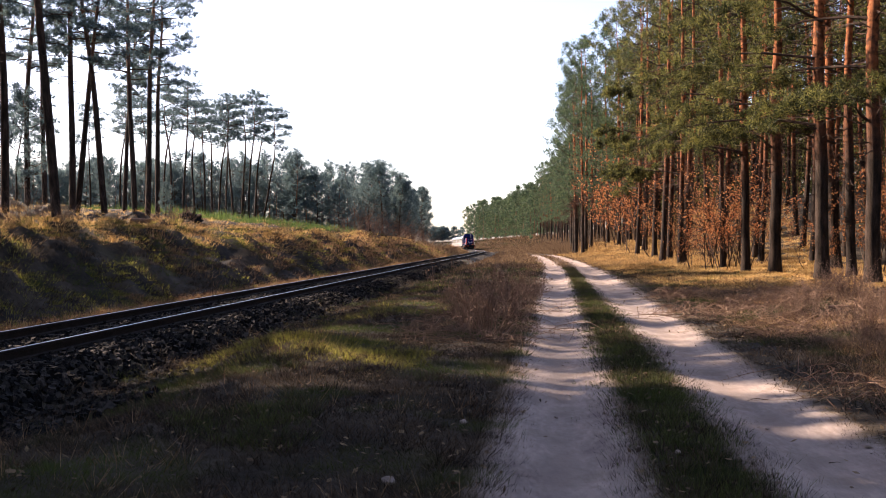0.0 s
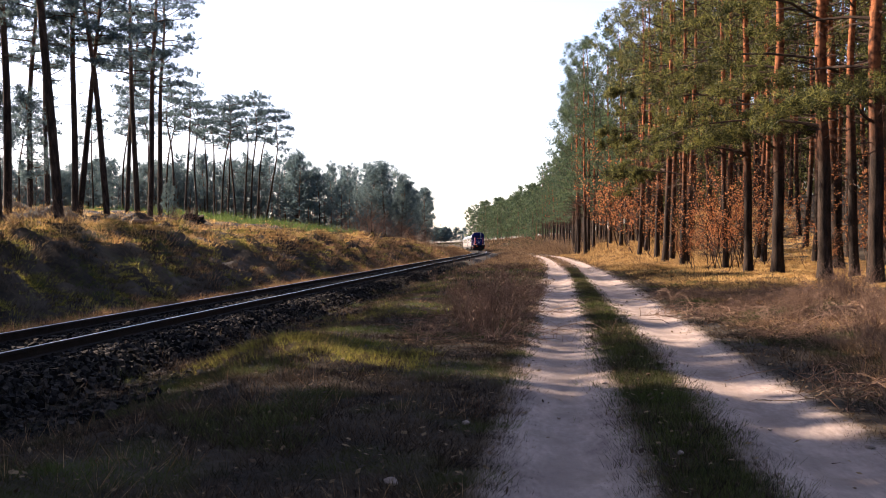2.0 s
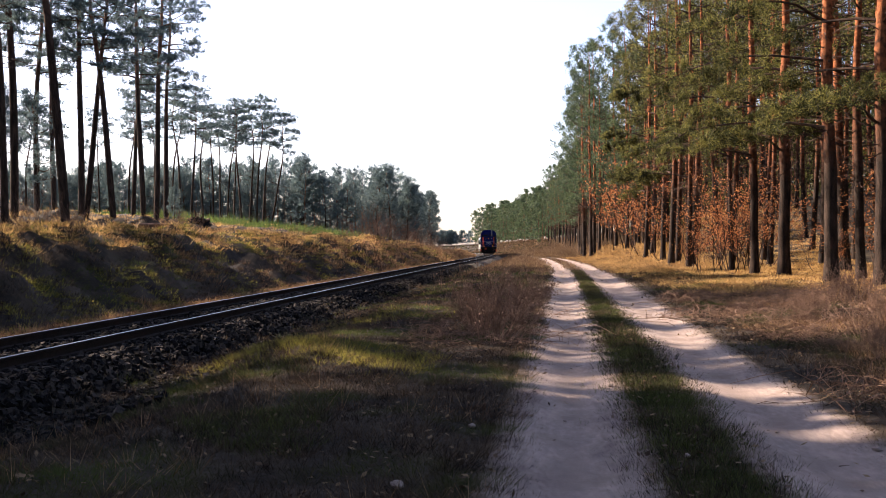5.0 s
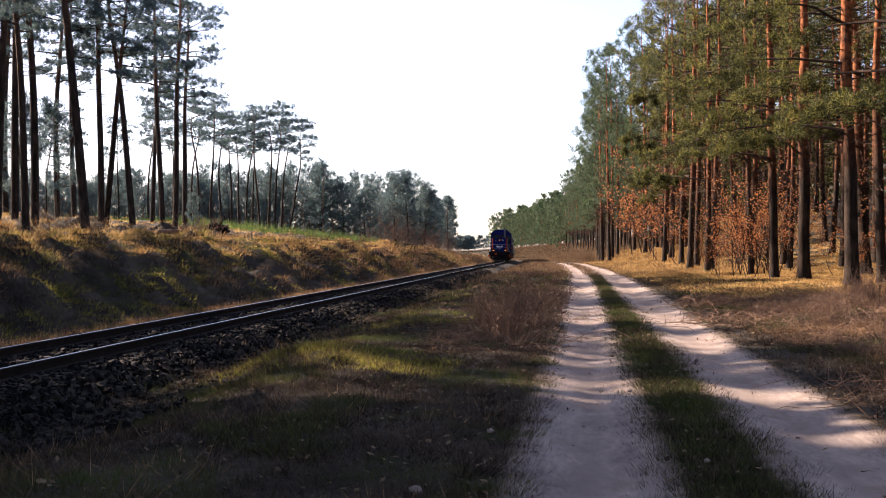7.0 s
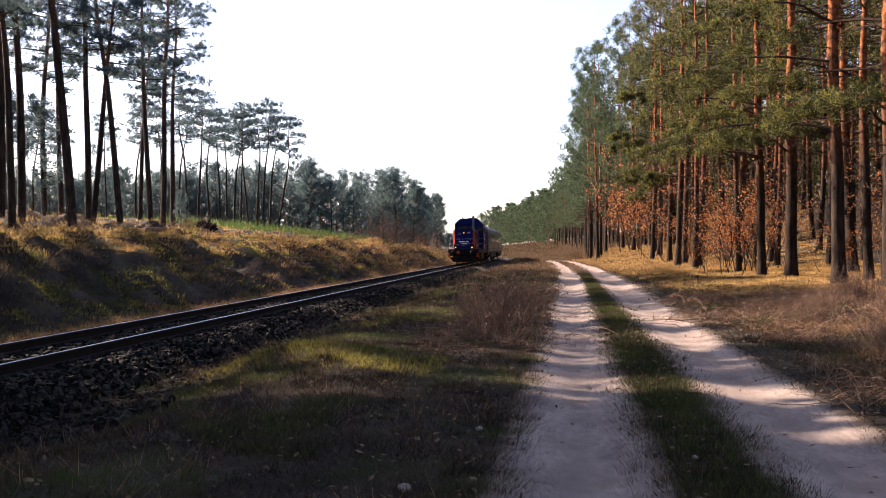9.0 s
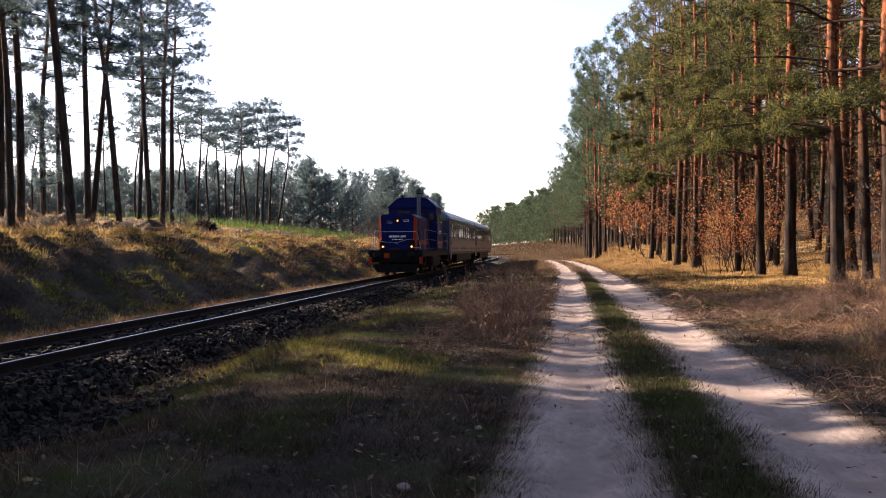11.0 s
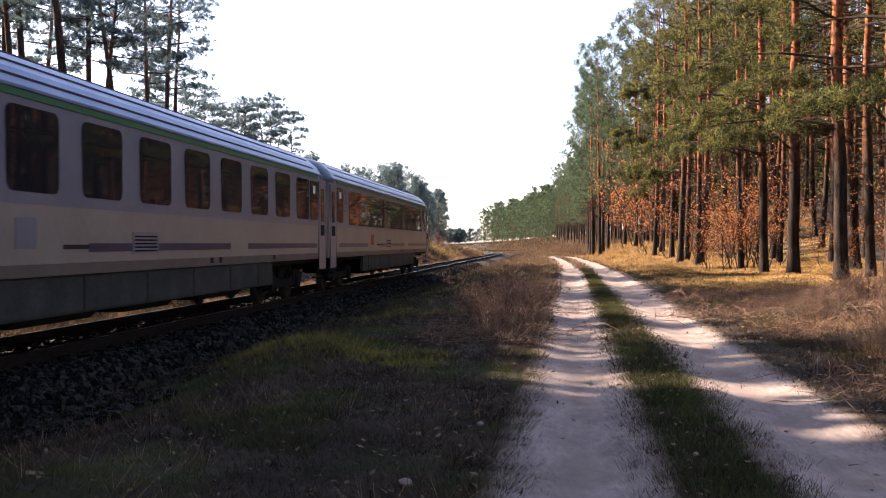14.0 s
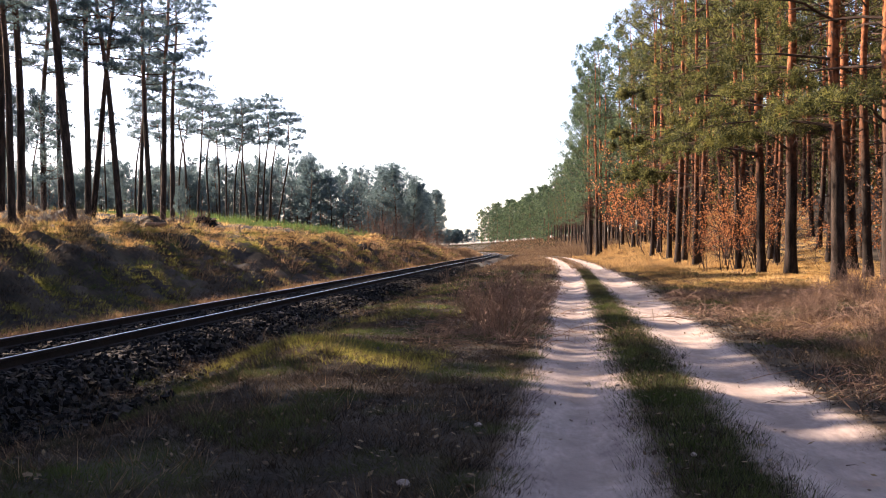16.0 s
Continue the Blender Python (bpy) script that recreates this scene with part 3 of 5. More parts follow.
def wood_of(name, label, places, seed, mat, tall, first, reach, limbs, tufts, count, needle, wide, size, girth=0.12):
    """Many plain trees too far or too deep in the wood to be told apart, as one mass."""
    rnd = random.Random(seed)
    sorts = [pine_meshes(seed + k, tall, first, reach, limbs, tufts, count, needle, wide, girth, 2, 0.25, size, 5, 0.0, 3) for k in range(3)]
    arrays = [[(np.array([tuple(v) for v in vs]), fs) for vs, fs in s] for s in sorts]
    verts, faces, mats, n = [], [], [], 0
    for x, y in places:
        s, t = rnd.uniform(0.72, 1.15), rnd.uniform(0, 6.28)
        rot = np.array([[math.cos(t), -math.sin(t), 0], [math.sin(t), math.cos(t), 0], [0, 0, 1]]) * s
        for k, (vs, fs) in enumerate(rnd.choice(arrays)):
            if not len(vs):
                continue
            verts.append(vs @ rot.T + np.array([x, y, land(x, y) - 0.1]))
            faces += [tuple(i + n for i in f) for f in fs]
            mats += [k] * len(fs)
            n += len(vs)
    me = bpy.data.meshes.new(name)
    me.from_pydata(np.concatenate(verts).tolist(), [], faces)
    for m in (M_BARK_WOOD, M_LIMB, mat):
        me.materials.append(m)
    me.polygons.foreach_set("material_index", mats)
    return tagged(new(name, me), label, "forest", kind="stuff")


M_BARK_WOOD = material("stem_bark", [(0.05, 0.028, 0.019), (0.125, 0.066, 0.04), (0.20, 0.108, 0.062)], 1.2, 0.9, bump=0.3, stretch=(1, 1, 0.3))
EDGE_PINES = [(10.97, 34.3, 0.27), (10.27, 37.6, 0.26), (14.18, 49.6, 0.24), (10.13, 44.2, 0.24), (9.77, 48.4, 0.19), (9.68, 53.6, 0.13), (17.2, 67.4, 0.2),
              (13.5, 64.2, 0.18), (13.6, 91.8, 0.17), (11.75, 91.7, 0.19), (12.6, 112.7, 0.2), (10.9, 121.8, 0.2)]


def right_forest():
    rnd = random.Random(21)
    label = "tall Scots pine with bare orange trunk at the forest edge"
    group = "pines of the forest beside the road"
    near_kinds = [pine(500 + k, "tall Scots pine with long drooping lower boughs beside the sandy road", group, tall=23 + k, first=11.0, reach=4.0, limbs=24, tufts=7, count=40, needle=0.24, wide=0.021,
                       girth=0.25, dead=48, hang=(4.2 + 0.6 * k, 9.5, 4, 7.0, 0.2, 0.0145)) for k in range(3)]
    far_kinds = [pine(540 + k, "Scots pine tinted blue-green for haze at the far forest edge", group, M_NEEDLE_FAR_HAZE, tall=20.5 + k, first=4.5, reach=3.8, limbs=30, tufts=7, count=34,
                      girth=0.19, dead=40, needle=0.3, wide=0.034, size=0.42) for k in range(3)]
    edge_kinds = [pine(520 + k, "broad-crowned Scots pine on the sunny forest edge", group, tall=21.5 + k, first=11.0, reach=4.1, limbs=24, tufts=5, count=48,
                       girth=0.19, dead=60, needle=0.26, wide=0.024, size=0.36, hang=(5.5, 10.5, 2, 3.8, 0.24, 0.021)) for k in range(3)]
    kinds = [pine(100 + k, label, group, tall=20 + k % 3, first=10.0 + 1.0 * (k % 4), reach=3.3, limbs=22, tufts=6, count=38, needle=0.27, wide=0.025,
                  girth=0.18, dead=36, size=0.38) for k in range(5)]
    taken = [(x, y) for x, y, g in EDGE_PINES]
    for i, (x, y, g) in enumerate(EDGE_PINES):
        k = near_kinds[i % 3] if i < 6 else kinds[i % 5]
        m = stand_at(x, y, RND.uniform(-30, 30), 1.0, RND.gauss(0, 0.8)) @ Matrix.Diagonal((g / 0.23, g / 0.23, 1, 1) if i < 6 and g < 0.2 else (1, 1, 1, 1))
        put(k, m) if i < 3 else again(k, m)
    y, i, stood = 60.0, 0, []
    while y < 330:
        x = 9.0 + 0.9 * rnd.uniform(-1, 1) + 0.05 * max(0, y - 130) - 3.6 * step(84, 112, y) * (1 - step(138, 150, y)) - bend(y)
        taken.append((x, y))
        m = stand_at(x, y, RND.uniform(-40, 40), RND.uniform(0.86, 1.12))
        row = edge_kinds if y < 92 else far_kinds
        k = i % 3
        i += 1
        put(row[k], m) if row[k] not in stood else again(row[k], m)
        stood.append(row[k])
        y += rnd.uniform(3.4, 5.2)
    near = scatter(rnd, 66, ((9.3, 24, 24, 130), lambda u, y: u < 16 + 0.1 * y and (u > 11.5 or y > 58)), 2.6, taken)
    far = scatter(rnd, 40, ((9.0, 30, 125, 330), lambda u, y: 1.5 < u - 8.7 - 0.05 * (y - 130) < 9), 3.4, taken)
    side = scatter(rnd, 30, ((10, 30, -40, 24), lambda u, y: True), 3.6, taken)
    plant(kinds, near + far + side)
    deep = scatter(rnd, 260, ((16, 75, 22, 330), lambda u, y: u > 20 + 0.05 * max(0, y - 130) and u < 45 + 0.1 * y), 2.8, taken)
    deep += scatter(rnd, 70, ((17, 48, 24, 75), lambda u, y: u > 15 + 0.05 * y), 2.4, taken)
    wood_of("pine_forest", "deep pine forest of slender trunks with green crowns", deep, 5, M_NEEDLE, 19, 8.5, 2.8, 16, 4, 12, 0.5, 0.13, 0.65)
    thicket = scatter(rnd, 260, ((26, 74, 16, 150), lambda u, y: 0 < u - 27 - 0.20 * y < 22), 1.8, taken)
    wood_of("young_pine_stand", "dark thicket of young pines deep in the forest", thicket, 6, M_NEEDLE, 9.5, 0.2, 1.7, 18, 3, 9, 0.55, 0.12, 0.5, 0.09)
    under = scatter(rnd, 230, ((13, 66, 95, 190), lambda u, y: u > 13 + 0.02 * (y - 95)), 2.2, taken)
    wood_of("young_pine_stand", "undergrowth of young pines far inside the forest", under, 7, M_NEEDLE, 10.5, 0.3, 1.9, 16, 3, 9, 0.5, 0.10, 0.5, 0.09)
    last = scatter(rnd, 200, ((10, 60, 320, 545), lambda u, y: 0 < u - 17 - 0.055 * (y - 330) < 14), 3.6, taken)
    wood_of("pine_forest", "distant edge of green pine forest beyond the bend", last, 8, M_NEEDLE_FAR_HAZE, 18, 1.2, 3.2, 18, 4, 14, 0.7, 0.15, 0.8)
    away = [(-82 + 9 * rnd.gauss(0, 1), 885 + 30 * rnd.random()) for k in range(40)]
    wood_of("distant_wood", "distant line of trees beyond the bend, haze put into its colour", away, 9, M_NEEDLE_HAZE, 12, 3, 3.2, 12, 4, 8, 1.2, 0.4, 1.0)


def left_forest():
    rnd = random.Random(31)
    label = "tall slender Scots pine spared on the cleared rise"
    group = "pines spared on the clearing"
    kinds = [old_pine(200 + k, label, group, tall=19.5 + k, first=9.5 + 0.8 * (k % 2), reach=3.3, limbs=24) for k in range(4)]
    # x, y, lean to the right in degrees, size
    spots = [(-19.64, 40.5, -4.6, 1.0), (-19.8, 36, -2, 0.72), (-25.39, 47, -0.5, 1.0), (-28.11, 60, 0, 1.0), (-28.14, 60.6, 6.5, 0.95), (-26.06, 60, -5.0, 1.0), (-28.19, 70, -1.5, 1.0), (-27.86, 71.5, 2.0, 1.02), (-28.8, 76, 0.5, 1.0), (-28.11, 50, 1, 1.0), (-34.04, 66, 1, 0.98), (-38.81, 78, -1, 0.95), (-25.6, 44, 2, 1), (-33.12, 80, 3, 0.92), (-35.47, 62, 0, 1)]
    for i, (x, y, tilt, sc) in enumerate(spots):
        m = tilted(x, y, 75 * i, sc, tilt)
        put(kinds[i], m) if i < 4 else again(kinds[i % 4], m)
    slim = [old_pine(220 + k, "slim flat-crowned Scots pine standing free on the clearing", group, tall=12.6 + 0.5 * k, first=8.6, reach=1.9, limbs=11, girth=0.12, sprays=7, bunch=20) for k in range(3)]
    small = [(-34.65, 95, -1, 1.0), (-34.24, 97, 2, 1.02), (-37.68, 101, 3, 0.95), (-35.05, 106, 1, 0.98), (-36.11, 112, -2, 1.0), (-34.06, 108, 3, 0.96), (-32.73, 109, -3, 1.06), (-32.78, 112, 2, 1.08), (-31.36, 110, 1, 1.05), (-32.4, 116, 5, 1.1), (-30.1, 111, 9, 0.98), (-36.39, 118, 0, 1.0), (-35.36, 104, -2, 1.0), (-42.27, 108, 0, 1.0), (-45.37, 112, 0, 1), (-54.78, 104, 0, 1), (-55.12, 100, 2, 1), (-54.6, 110, -1, 1), (-41.82, 100, 1, 0.95), (-50.32, 112, 0, 1)]
    for i, (x, y, tilt, sc) in enumerate(small):
        m = tilted(x, y, 110 * i, sc, tilt)
        put(slim[i], m) if i < 3 else again(slim[i % 3], m)
    taken = [(x, y) for x, y, tilt, sc in spots + small]
    dense = [pine(300 + k, "dense young pine at the edge of a dark stand", "young pines beyond the clearing", M_NEEDLE_HAZE, tall=9.2, first=2.2, reach=1.6,
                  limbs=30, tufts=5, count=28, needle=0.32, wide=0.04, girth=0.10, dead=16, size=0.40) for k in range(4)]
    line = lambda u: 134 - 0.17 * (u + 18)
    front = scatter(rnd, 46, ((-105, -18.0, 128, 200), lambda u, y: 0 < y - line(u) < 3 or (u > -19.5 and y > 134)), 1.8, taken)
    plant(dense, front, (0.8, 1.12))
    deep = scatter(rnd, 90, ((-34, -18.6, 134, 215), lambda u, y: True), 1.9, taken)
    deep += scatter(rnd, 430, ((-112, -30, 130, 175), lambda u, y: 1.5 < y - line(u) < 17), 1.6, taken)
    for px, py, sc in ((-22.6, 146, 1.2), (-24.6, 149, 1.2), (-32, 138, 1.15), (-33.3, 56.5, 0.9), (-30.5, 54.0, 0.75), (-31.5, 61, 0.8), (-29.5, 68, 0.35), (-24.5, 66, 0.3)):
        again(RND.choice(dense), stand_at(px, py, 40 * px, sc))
    wood_of("young_pine_stand", "dark dense stand of young pines beyond the clearing", deep, 15, M_NEEDLE_HAZE, 9.6, 0.3, 1.45, 20, 3, 15, 0.42, 0.06, 0.40, 0.085)
    slot = lambda u, y: 0.407 * u + 0.914 * y          # sunlight comes down along lines of equal slot
    clear = lambda u, y: u < -47 or all(abs(slot(u, y) - c) > w for c, w in ((11.2, 3.2), (16.9, 3.7), (22.0, 2.6)))
    # Pines out of view, spaced so their shade leaves sun bands on road and verge.
    out = scatter(rnd, 80, ((-70, -16.5, -45, 25), lambda u, y: u < -0.56 * y - 5.2 and clear(u, y)), 3.0, taken)
    out += scatter(rnd, 30, ((-32, -16.5, 8, 26), lambda u, y: u < -0.56 * y - 4.9 and slot(u, y) < 9.2 and clear(u, y)), 2.3, taken)
    out += scatter(rnd, 16, ((-62, -18, 25, 48), lambda u, y: u < -0.56 * y - 4.8 and clear(u, y)), 4.0, taken)
    # Set by hand, out of view, to shade the strips between those bands.
    out += [(-24.6, 26.6), (-29.5, 28.2), (-27.0, 33.0), (-31.0, 35.0)]
    # Unseen trees behind the eye, added to hold off skylight.
    behind = scatter(rnd, 26, ((-5, 12, -60, -14), lambda u, y: abs(u - 1) > 4), 3.8, taken)
    wood_of("pine_forest", "unseen tall pine forest on the near side of the clearing and behind the eye", out + behind, 17, M_NEEDLE, 19.5, 7.0, 3.5, 22, 5, 9, 0.7, 0.2, 0.75, 0.2)


right_forest()
left_forest()


# ---- undergrowth ----
def blades(name, label, mat, seed, tufts, per, height, spread, wide, places, lean=0.5, category="grass"):
    """Grass in tufts. places(rnd) gives (u, y); the blades of a tuft lean outwards. Blades further off are wider and fewer do."""
    rnd = random.Random(seed)
    g = np.random.default_rng(seed)
    roots, size, far = [], [], []
    for i in range(tufts):
        u, y = places(rnd)
        x = u - bend(y)
        roots.append((x, y, land(x, y) - 0.015))
        size.append(rnd.uniform(*height))
        far.append(1.0 + max(0.0, y - 8) / 16)
    roots, size, far = np.repeat(np.array(roots), per, 0), np.repeat(np.array(size), per), np.repeat(np.array(far), per)
    n = len(size)
    ang, rad = g.uniform(0, 2 * np.pi, n), g.random(n) ** 0.7
    out = np.stack([np.cos(ang), np.sin(ang), np.zeros(n)], 1)
    base = roots + out * (rad * spread * np.sqrt(far))[:, None]
    h = size * g.uniform(0.5, 1.15, n)
    tilt = (rad * lean + g.uniform(0, 0.35, n))[:, None]
    turn = g.uniform(0, 2 * np.pi, n)
    side = np.stack([np.cos(turn), np.sin(turn), np.zeros(n)], 1) * (wide * far * g.uniform(0.6, 1.3, n))[:, None]
    tip = base + (np.array([0, 0, 1.0]) + out * tilt) * (h / np.sqrt(1 + 0.6 * tilt[:, 0] ** 2))[:, None]
    verts = np.stack([base - side, base + side, tip], 1).reshape(-1, 3)
    me = bpy.data.meshes.new(name)
    me.vertices.add(n * 3)
    me.vertices.foreach_set("co", verts.ravel())
    me.loops.add(n * 3)
    me.loops.foreach_set("vertex_index", np.arange(n * 3))
    me.polygons.add(n)
    me.polygons.foreach_set("loop_start", np.arange(n) * 3)
    me.update(calc_edges=True)
    me.materials.append(mat)
    return tagged(new(name, me), label, category, kind="stuff")


def log_y(rnd, a, b):
    return a * (b / a) ** rnd.random()


def verge_place(rnd):
    while True:
        y = log_y(rnd, 5.0, 75)
        u = rnd.uniform(-5.6, 0.05 - 0.44 * worn(y) + lane(y))
        if u > -5.2 or rnd.random() < 0.4:
            return u, y


def patch(places, scale, low, k):
    """Keep to the patches where a broad noise is high."""
    def inner(rnd):
        for i in range(60):
            u, y = places(rnd)
            if nz(u, y, scale, k) > low:
                return u, y
        return u, y
    return inner


# Bands along the sun's direction, where bright blades stand for patches of sunlight.
def sun_band_place(rnd):
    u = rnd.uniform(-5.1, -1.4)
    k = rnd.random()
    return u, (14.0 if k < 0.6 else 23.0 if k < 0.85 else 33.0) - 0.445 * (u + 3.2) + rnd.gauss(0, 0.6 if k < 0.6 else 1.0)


def foot_place(rnd):
    y = log_y(rnd, 9.0, 80)
    return -5.15 + 0.3 * nz(0, y, 0.6, 4) + rnd.gauss(0, 0.28), y


def middle_place(rnd):
    y = log_y(rnd, 5.0, 62)
    return 1.02 + lane(y) + rnd.gauss(0, 0.23) * (2.1 - 1.1 * worn(y)), y


def shoulder_place(rnd):
    y = log_y(rnd, 6.0, 62)
    return 2.05 + 0.57 * worn(y) + lane(y) + abs(rnd.gauss(0, 2.2)) + rnd.uniform(0, 1.2), y


def tall_place(rnd):
    y = log_y(rnd, 8.0, 31)
    return 3.2 + lane(y) + abs(rnd.gauss(0, 2.6)) + rnd.uniform(0, 1.0), y


def rut_edge_place(rnd):
    y = log_y(rnd, 5.0, 60)
    c, d = rnd.choice(((0.07, -0.50), (0.07, 0.53), (1.96, -0.54), (1.96, 0.58)))
    return c + d * worn(y) + lane(y) + rnd.gauss(0, 0.11), y


def bank_place(rnd):
    y = log_y(rnd, 17, 135)
    return -10.5 - 7.0 * rnd.random() ** 0.9, y


def crest_place(rnd):
    y = log_y(rnd, 24, 110)
    return -13.6 + 2.0 * nz(0, y, 0.2, 13) - abs(rnd.gauss(0, 2.2)), y


def cess_place(rnd):
    y = log_y(rnd, 16, 120)
    return -10.35 + rnd.gauss(0, 0.22), y


def rise_place(rnd):
    y = log_y(rnd, 26, 135)
    return -13.5 - rnd.random() * (8 + 0.2 * y), y


def floor_place(rnd):
    y = log_y(rnd, 30, 150)
    return 4.5 + rnd.random() * (6 + 0.12 * y), y


blades("dry_grass", "matted brown dead grass on the verge", M_STRAW, 1, 24000, 15, (0.04, 0.14), 0.12, 0.0030, verge_place, 1.7)
blades("green_grass", "green grass tufts on the verge", M_GREEN, 2, 3000, 16, (0.05, 0.16), 0.10, 0.0032, patch(verge_place, 0.6, 0.18, 7), 1.2)
blades("tall_dry_grass", "tall blond grass stalks on the verge", M_BLOND, 3, 900, 7, (0.10, 0.30), 0.10, 0.0020, patch(verge_place, 0.45, 0.0, 3), 1.4)
blades("green_grass", "mossy grass coloured bright as a sunlit band on the verge", M_MOSS_SUN, 21, 1200, 15, (0.05, 0.15), 0.12, 0.0030, sun_band_place, 0.9)
blades("dry_grass", "brown weeds at the foot of the ballast", M_STRAW, 22, 2600, 12, (0.06, 0.2), 0.13, 0.0032, foot_place, 1.0)
blades("green_grass", "short green grass between the wheel tracks", M_GREEN, 4, 5500, 14, (0.04, 0.11), 0.08, 0.0030, middle_place, 0.9)
blades("dry_grass", "dead grass between the wheel tracks", M_STRAW, 5, 2400, 12, (0.05, 0.14), 0.08, 0.0030, middle_place, 1.0)
blades("dry_grass", "ragged dead grass along the wheel tracks", M_STRAW, 6, 5200, 9, (0.03, 0.09), 0.07, 0.0028, rut_edge_place, 1.1)
blades("dry_grass", "dead grass between road and forest", M_STRAW, 7, 9000, 14, (0.07, 0.20), 0.10, 0.0032, shoulder_place, 1.0)
blades("tall_dry_grass", "tall blond grass between road and forest", M_BLOND, 8, 2600, 16, (0.10, 0.36), 0.17, 0.0022, patch(tall_place, 0.45, 0.0, 2), 1.7)
blades("dry_grass", "brown grass tussocks on the cutting side", M_STRAW, 9, 14000, 13, (0.06, 0.22), 0.15, 0.0034, patch(bank_place, 0.5, -0.25, 12), 1.1)
blades("tall_dry_grass", "blond grass tufts on the cutting side", M_BLOND, 10, 2200, 14, (0.14, 0.36), 0.16, 0.0028, patch(bank_place, 0.35, 0.14, 5), 1.0)
blades("sunlit_grass", "straw coloured as sunlit along the top of the cutting", M_GRASS_SUN, 24, 4200, 13, (0.08, 0.24), 0.2, 0.0034, patch(crest_place, 0.6, -0.05, 14), 1.2)
blades("dry_grass", "reddish weeds along the foot of the cutting", M_BLOND, 25, 2600, 9, (0.10, 0.34), 0.14, 0.0026, cess_place, 0.7)
blades("green_grass", "yellow green moss and grass on the cutting side with sunlight coloured in", M_MOSS_SUN, 12, 7000, 14, (0.05, 0.17), 0.16, 0.0036, patch(bank_place, 0.4, 0.05, 8), 0.9)
blades("dry_grass", "straw on the cleared rise", M_GRASS_SUN, 13, 5200, 12, (0.08, 0.3), 0.22, 0.0034, rise_place, 0.9)
blades("sunlit_grass", "dead grass coloured golden as sunlit on the forest floor", M_GRASS_SUN, 14, 24000, 12, (0.05, 0.15), 0.18, 0.0042, floor_place, 1.0)


def rise_far(rnd):
    y = rnd.uniform(92, 132)
    return -20 - 50 * rnd.random(), y


blades("young_growth", "low fresh green growth before the dark stand", M_SAPLING, 15, 5200, 14, (0.5, 1.15), 0.32, 0.0038, rise_far, 0.5)


def far_verge(rnd):
    while True:
        y, u = log_y(rnd, 58, 330), rnd.uniform(-4.8, 13)
        v = u - lane(y)
        if not (-0.65 < v < 0.78 or 1.18 < v < 2.75):
            return u, y


def mound_place(rnd):
    y = log_y(rnd, 56, 125)
    return rnd.uniform(lane(y) + 3.0, 12), y


def far_floor(rnd):
    y = log_y(rnd, 120, 460)
    return rnd.uniform(4.5, 30), y


def far_cess(rnd):
    y = log_y(rnd, 60, 300)
    return -10.6 - rnd.random() * 4, y


blades("dry_grass", "dull brown grass beside the distant track", M_DULL, 16, 14000, 9, (0.10, 0.36), 0.2, 0.003, far_verge, 0.8)
blades("sunlit_grass", "dead grass coloured golden as sunlit on the distant mound", M_GRASS_SUN, 26, 5000, 9, (0.10, 0.34), 0.2, 0.003, mound_place, 0.8)
blades("undergrowth", "brown undergrowth below the distant forest edge", M_DULL, 27, 9000, 12, (0.4, 1.3), 0.4, 0.0026, far_floor, 0.6, "undergrowth")
def last_field(rnd):
    y = log_y(rnd, 300, 820)
    return rnd.uniform(-24, 26), y


blades("dry_grass", "brown grass on the distant clearing", M_STRAW, 23, 6000, 9, (0.3, 0.9), 0.5, 0.004, last_field, 0.6)
blades("dry_grass", "brown grass along the far side of the track", M_BLOND, 17, 3500, 10, (0.15, 0.5), 0.2, 0.003, far_cess, 0.6)


def litter():
    g = random.Random(44)
    verts, faces = [], []
    for i in range(24000):
        y = log_y(g, 5, 110)
        u = g.uniform(-5, 10) if g.random() < 0.72 else 2.5 + abs(g.gauss(0, 3))
        if -0.25 < u - lane(y) < 0.55 or 1.5 < u - lane(y) < 2.5:
            if g.random() < 0.93:
                continue
        x = u - bend(y)
        z = land(x, y) + g.uniform(0.015, 0.05)
        r = g.uniform(0.010, 0.032) * (1 + y / 40)
        a = Vector((g.uniform(-1, 1), g.uniform(-1, 1), g.uniform(-0.4, 0.4))).normalized() * r
        c = Vector((-a.y, a.x, g.uniform(-0.4, 0.4) * r)) * g.uniform(0.4, 0.8)
        o, p = len(verts), Vector((x, y, z))
        verts += [p - a, p + c, p + a, p - c]
        faces.append((o, o + 1, o + 2, o + 3))
    tagged(mesh_object("leaf_litter", verts, faces, M_LITTER), "scattered dry leaves and bits of bark on the ground", "leaf litter", kind="stuff")


litter()


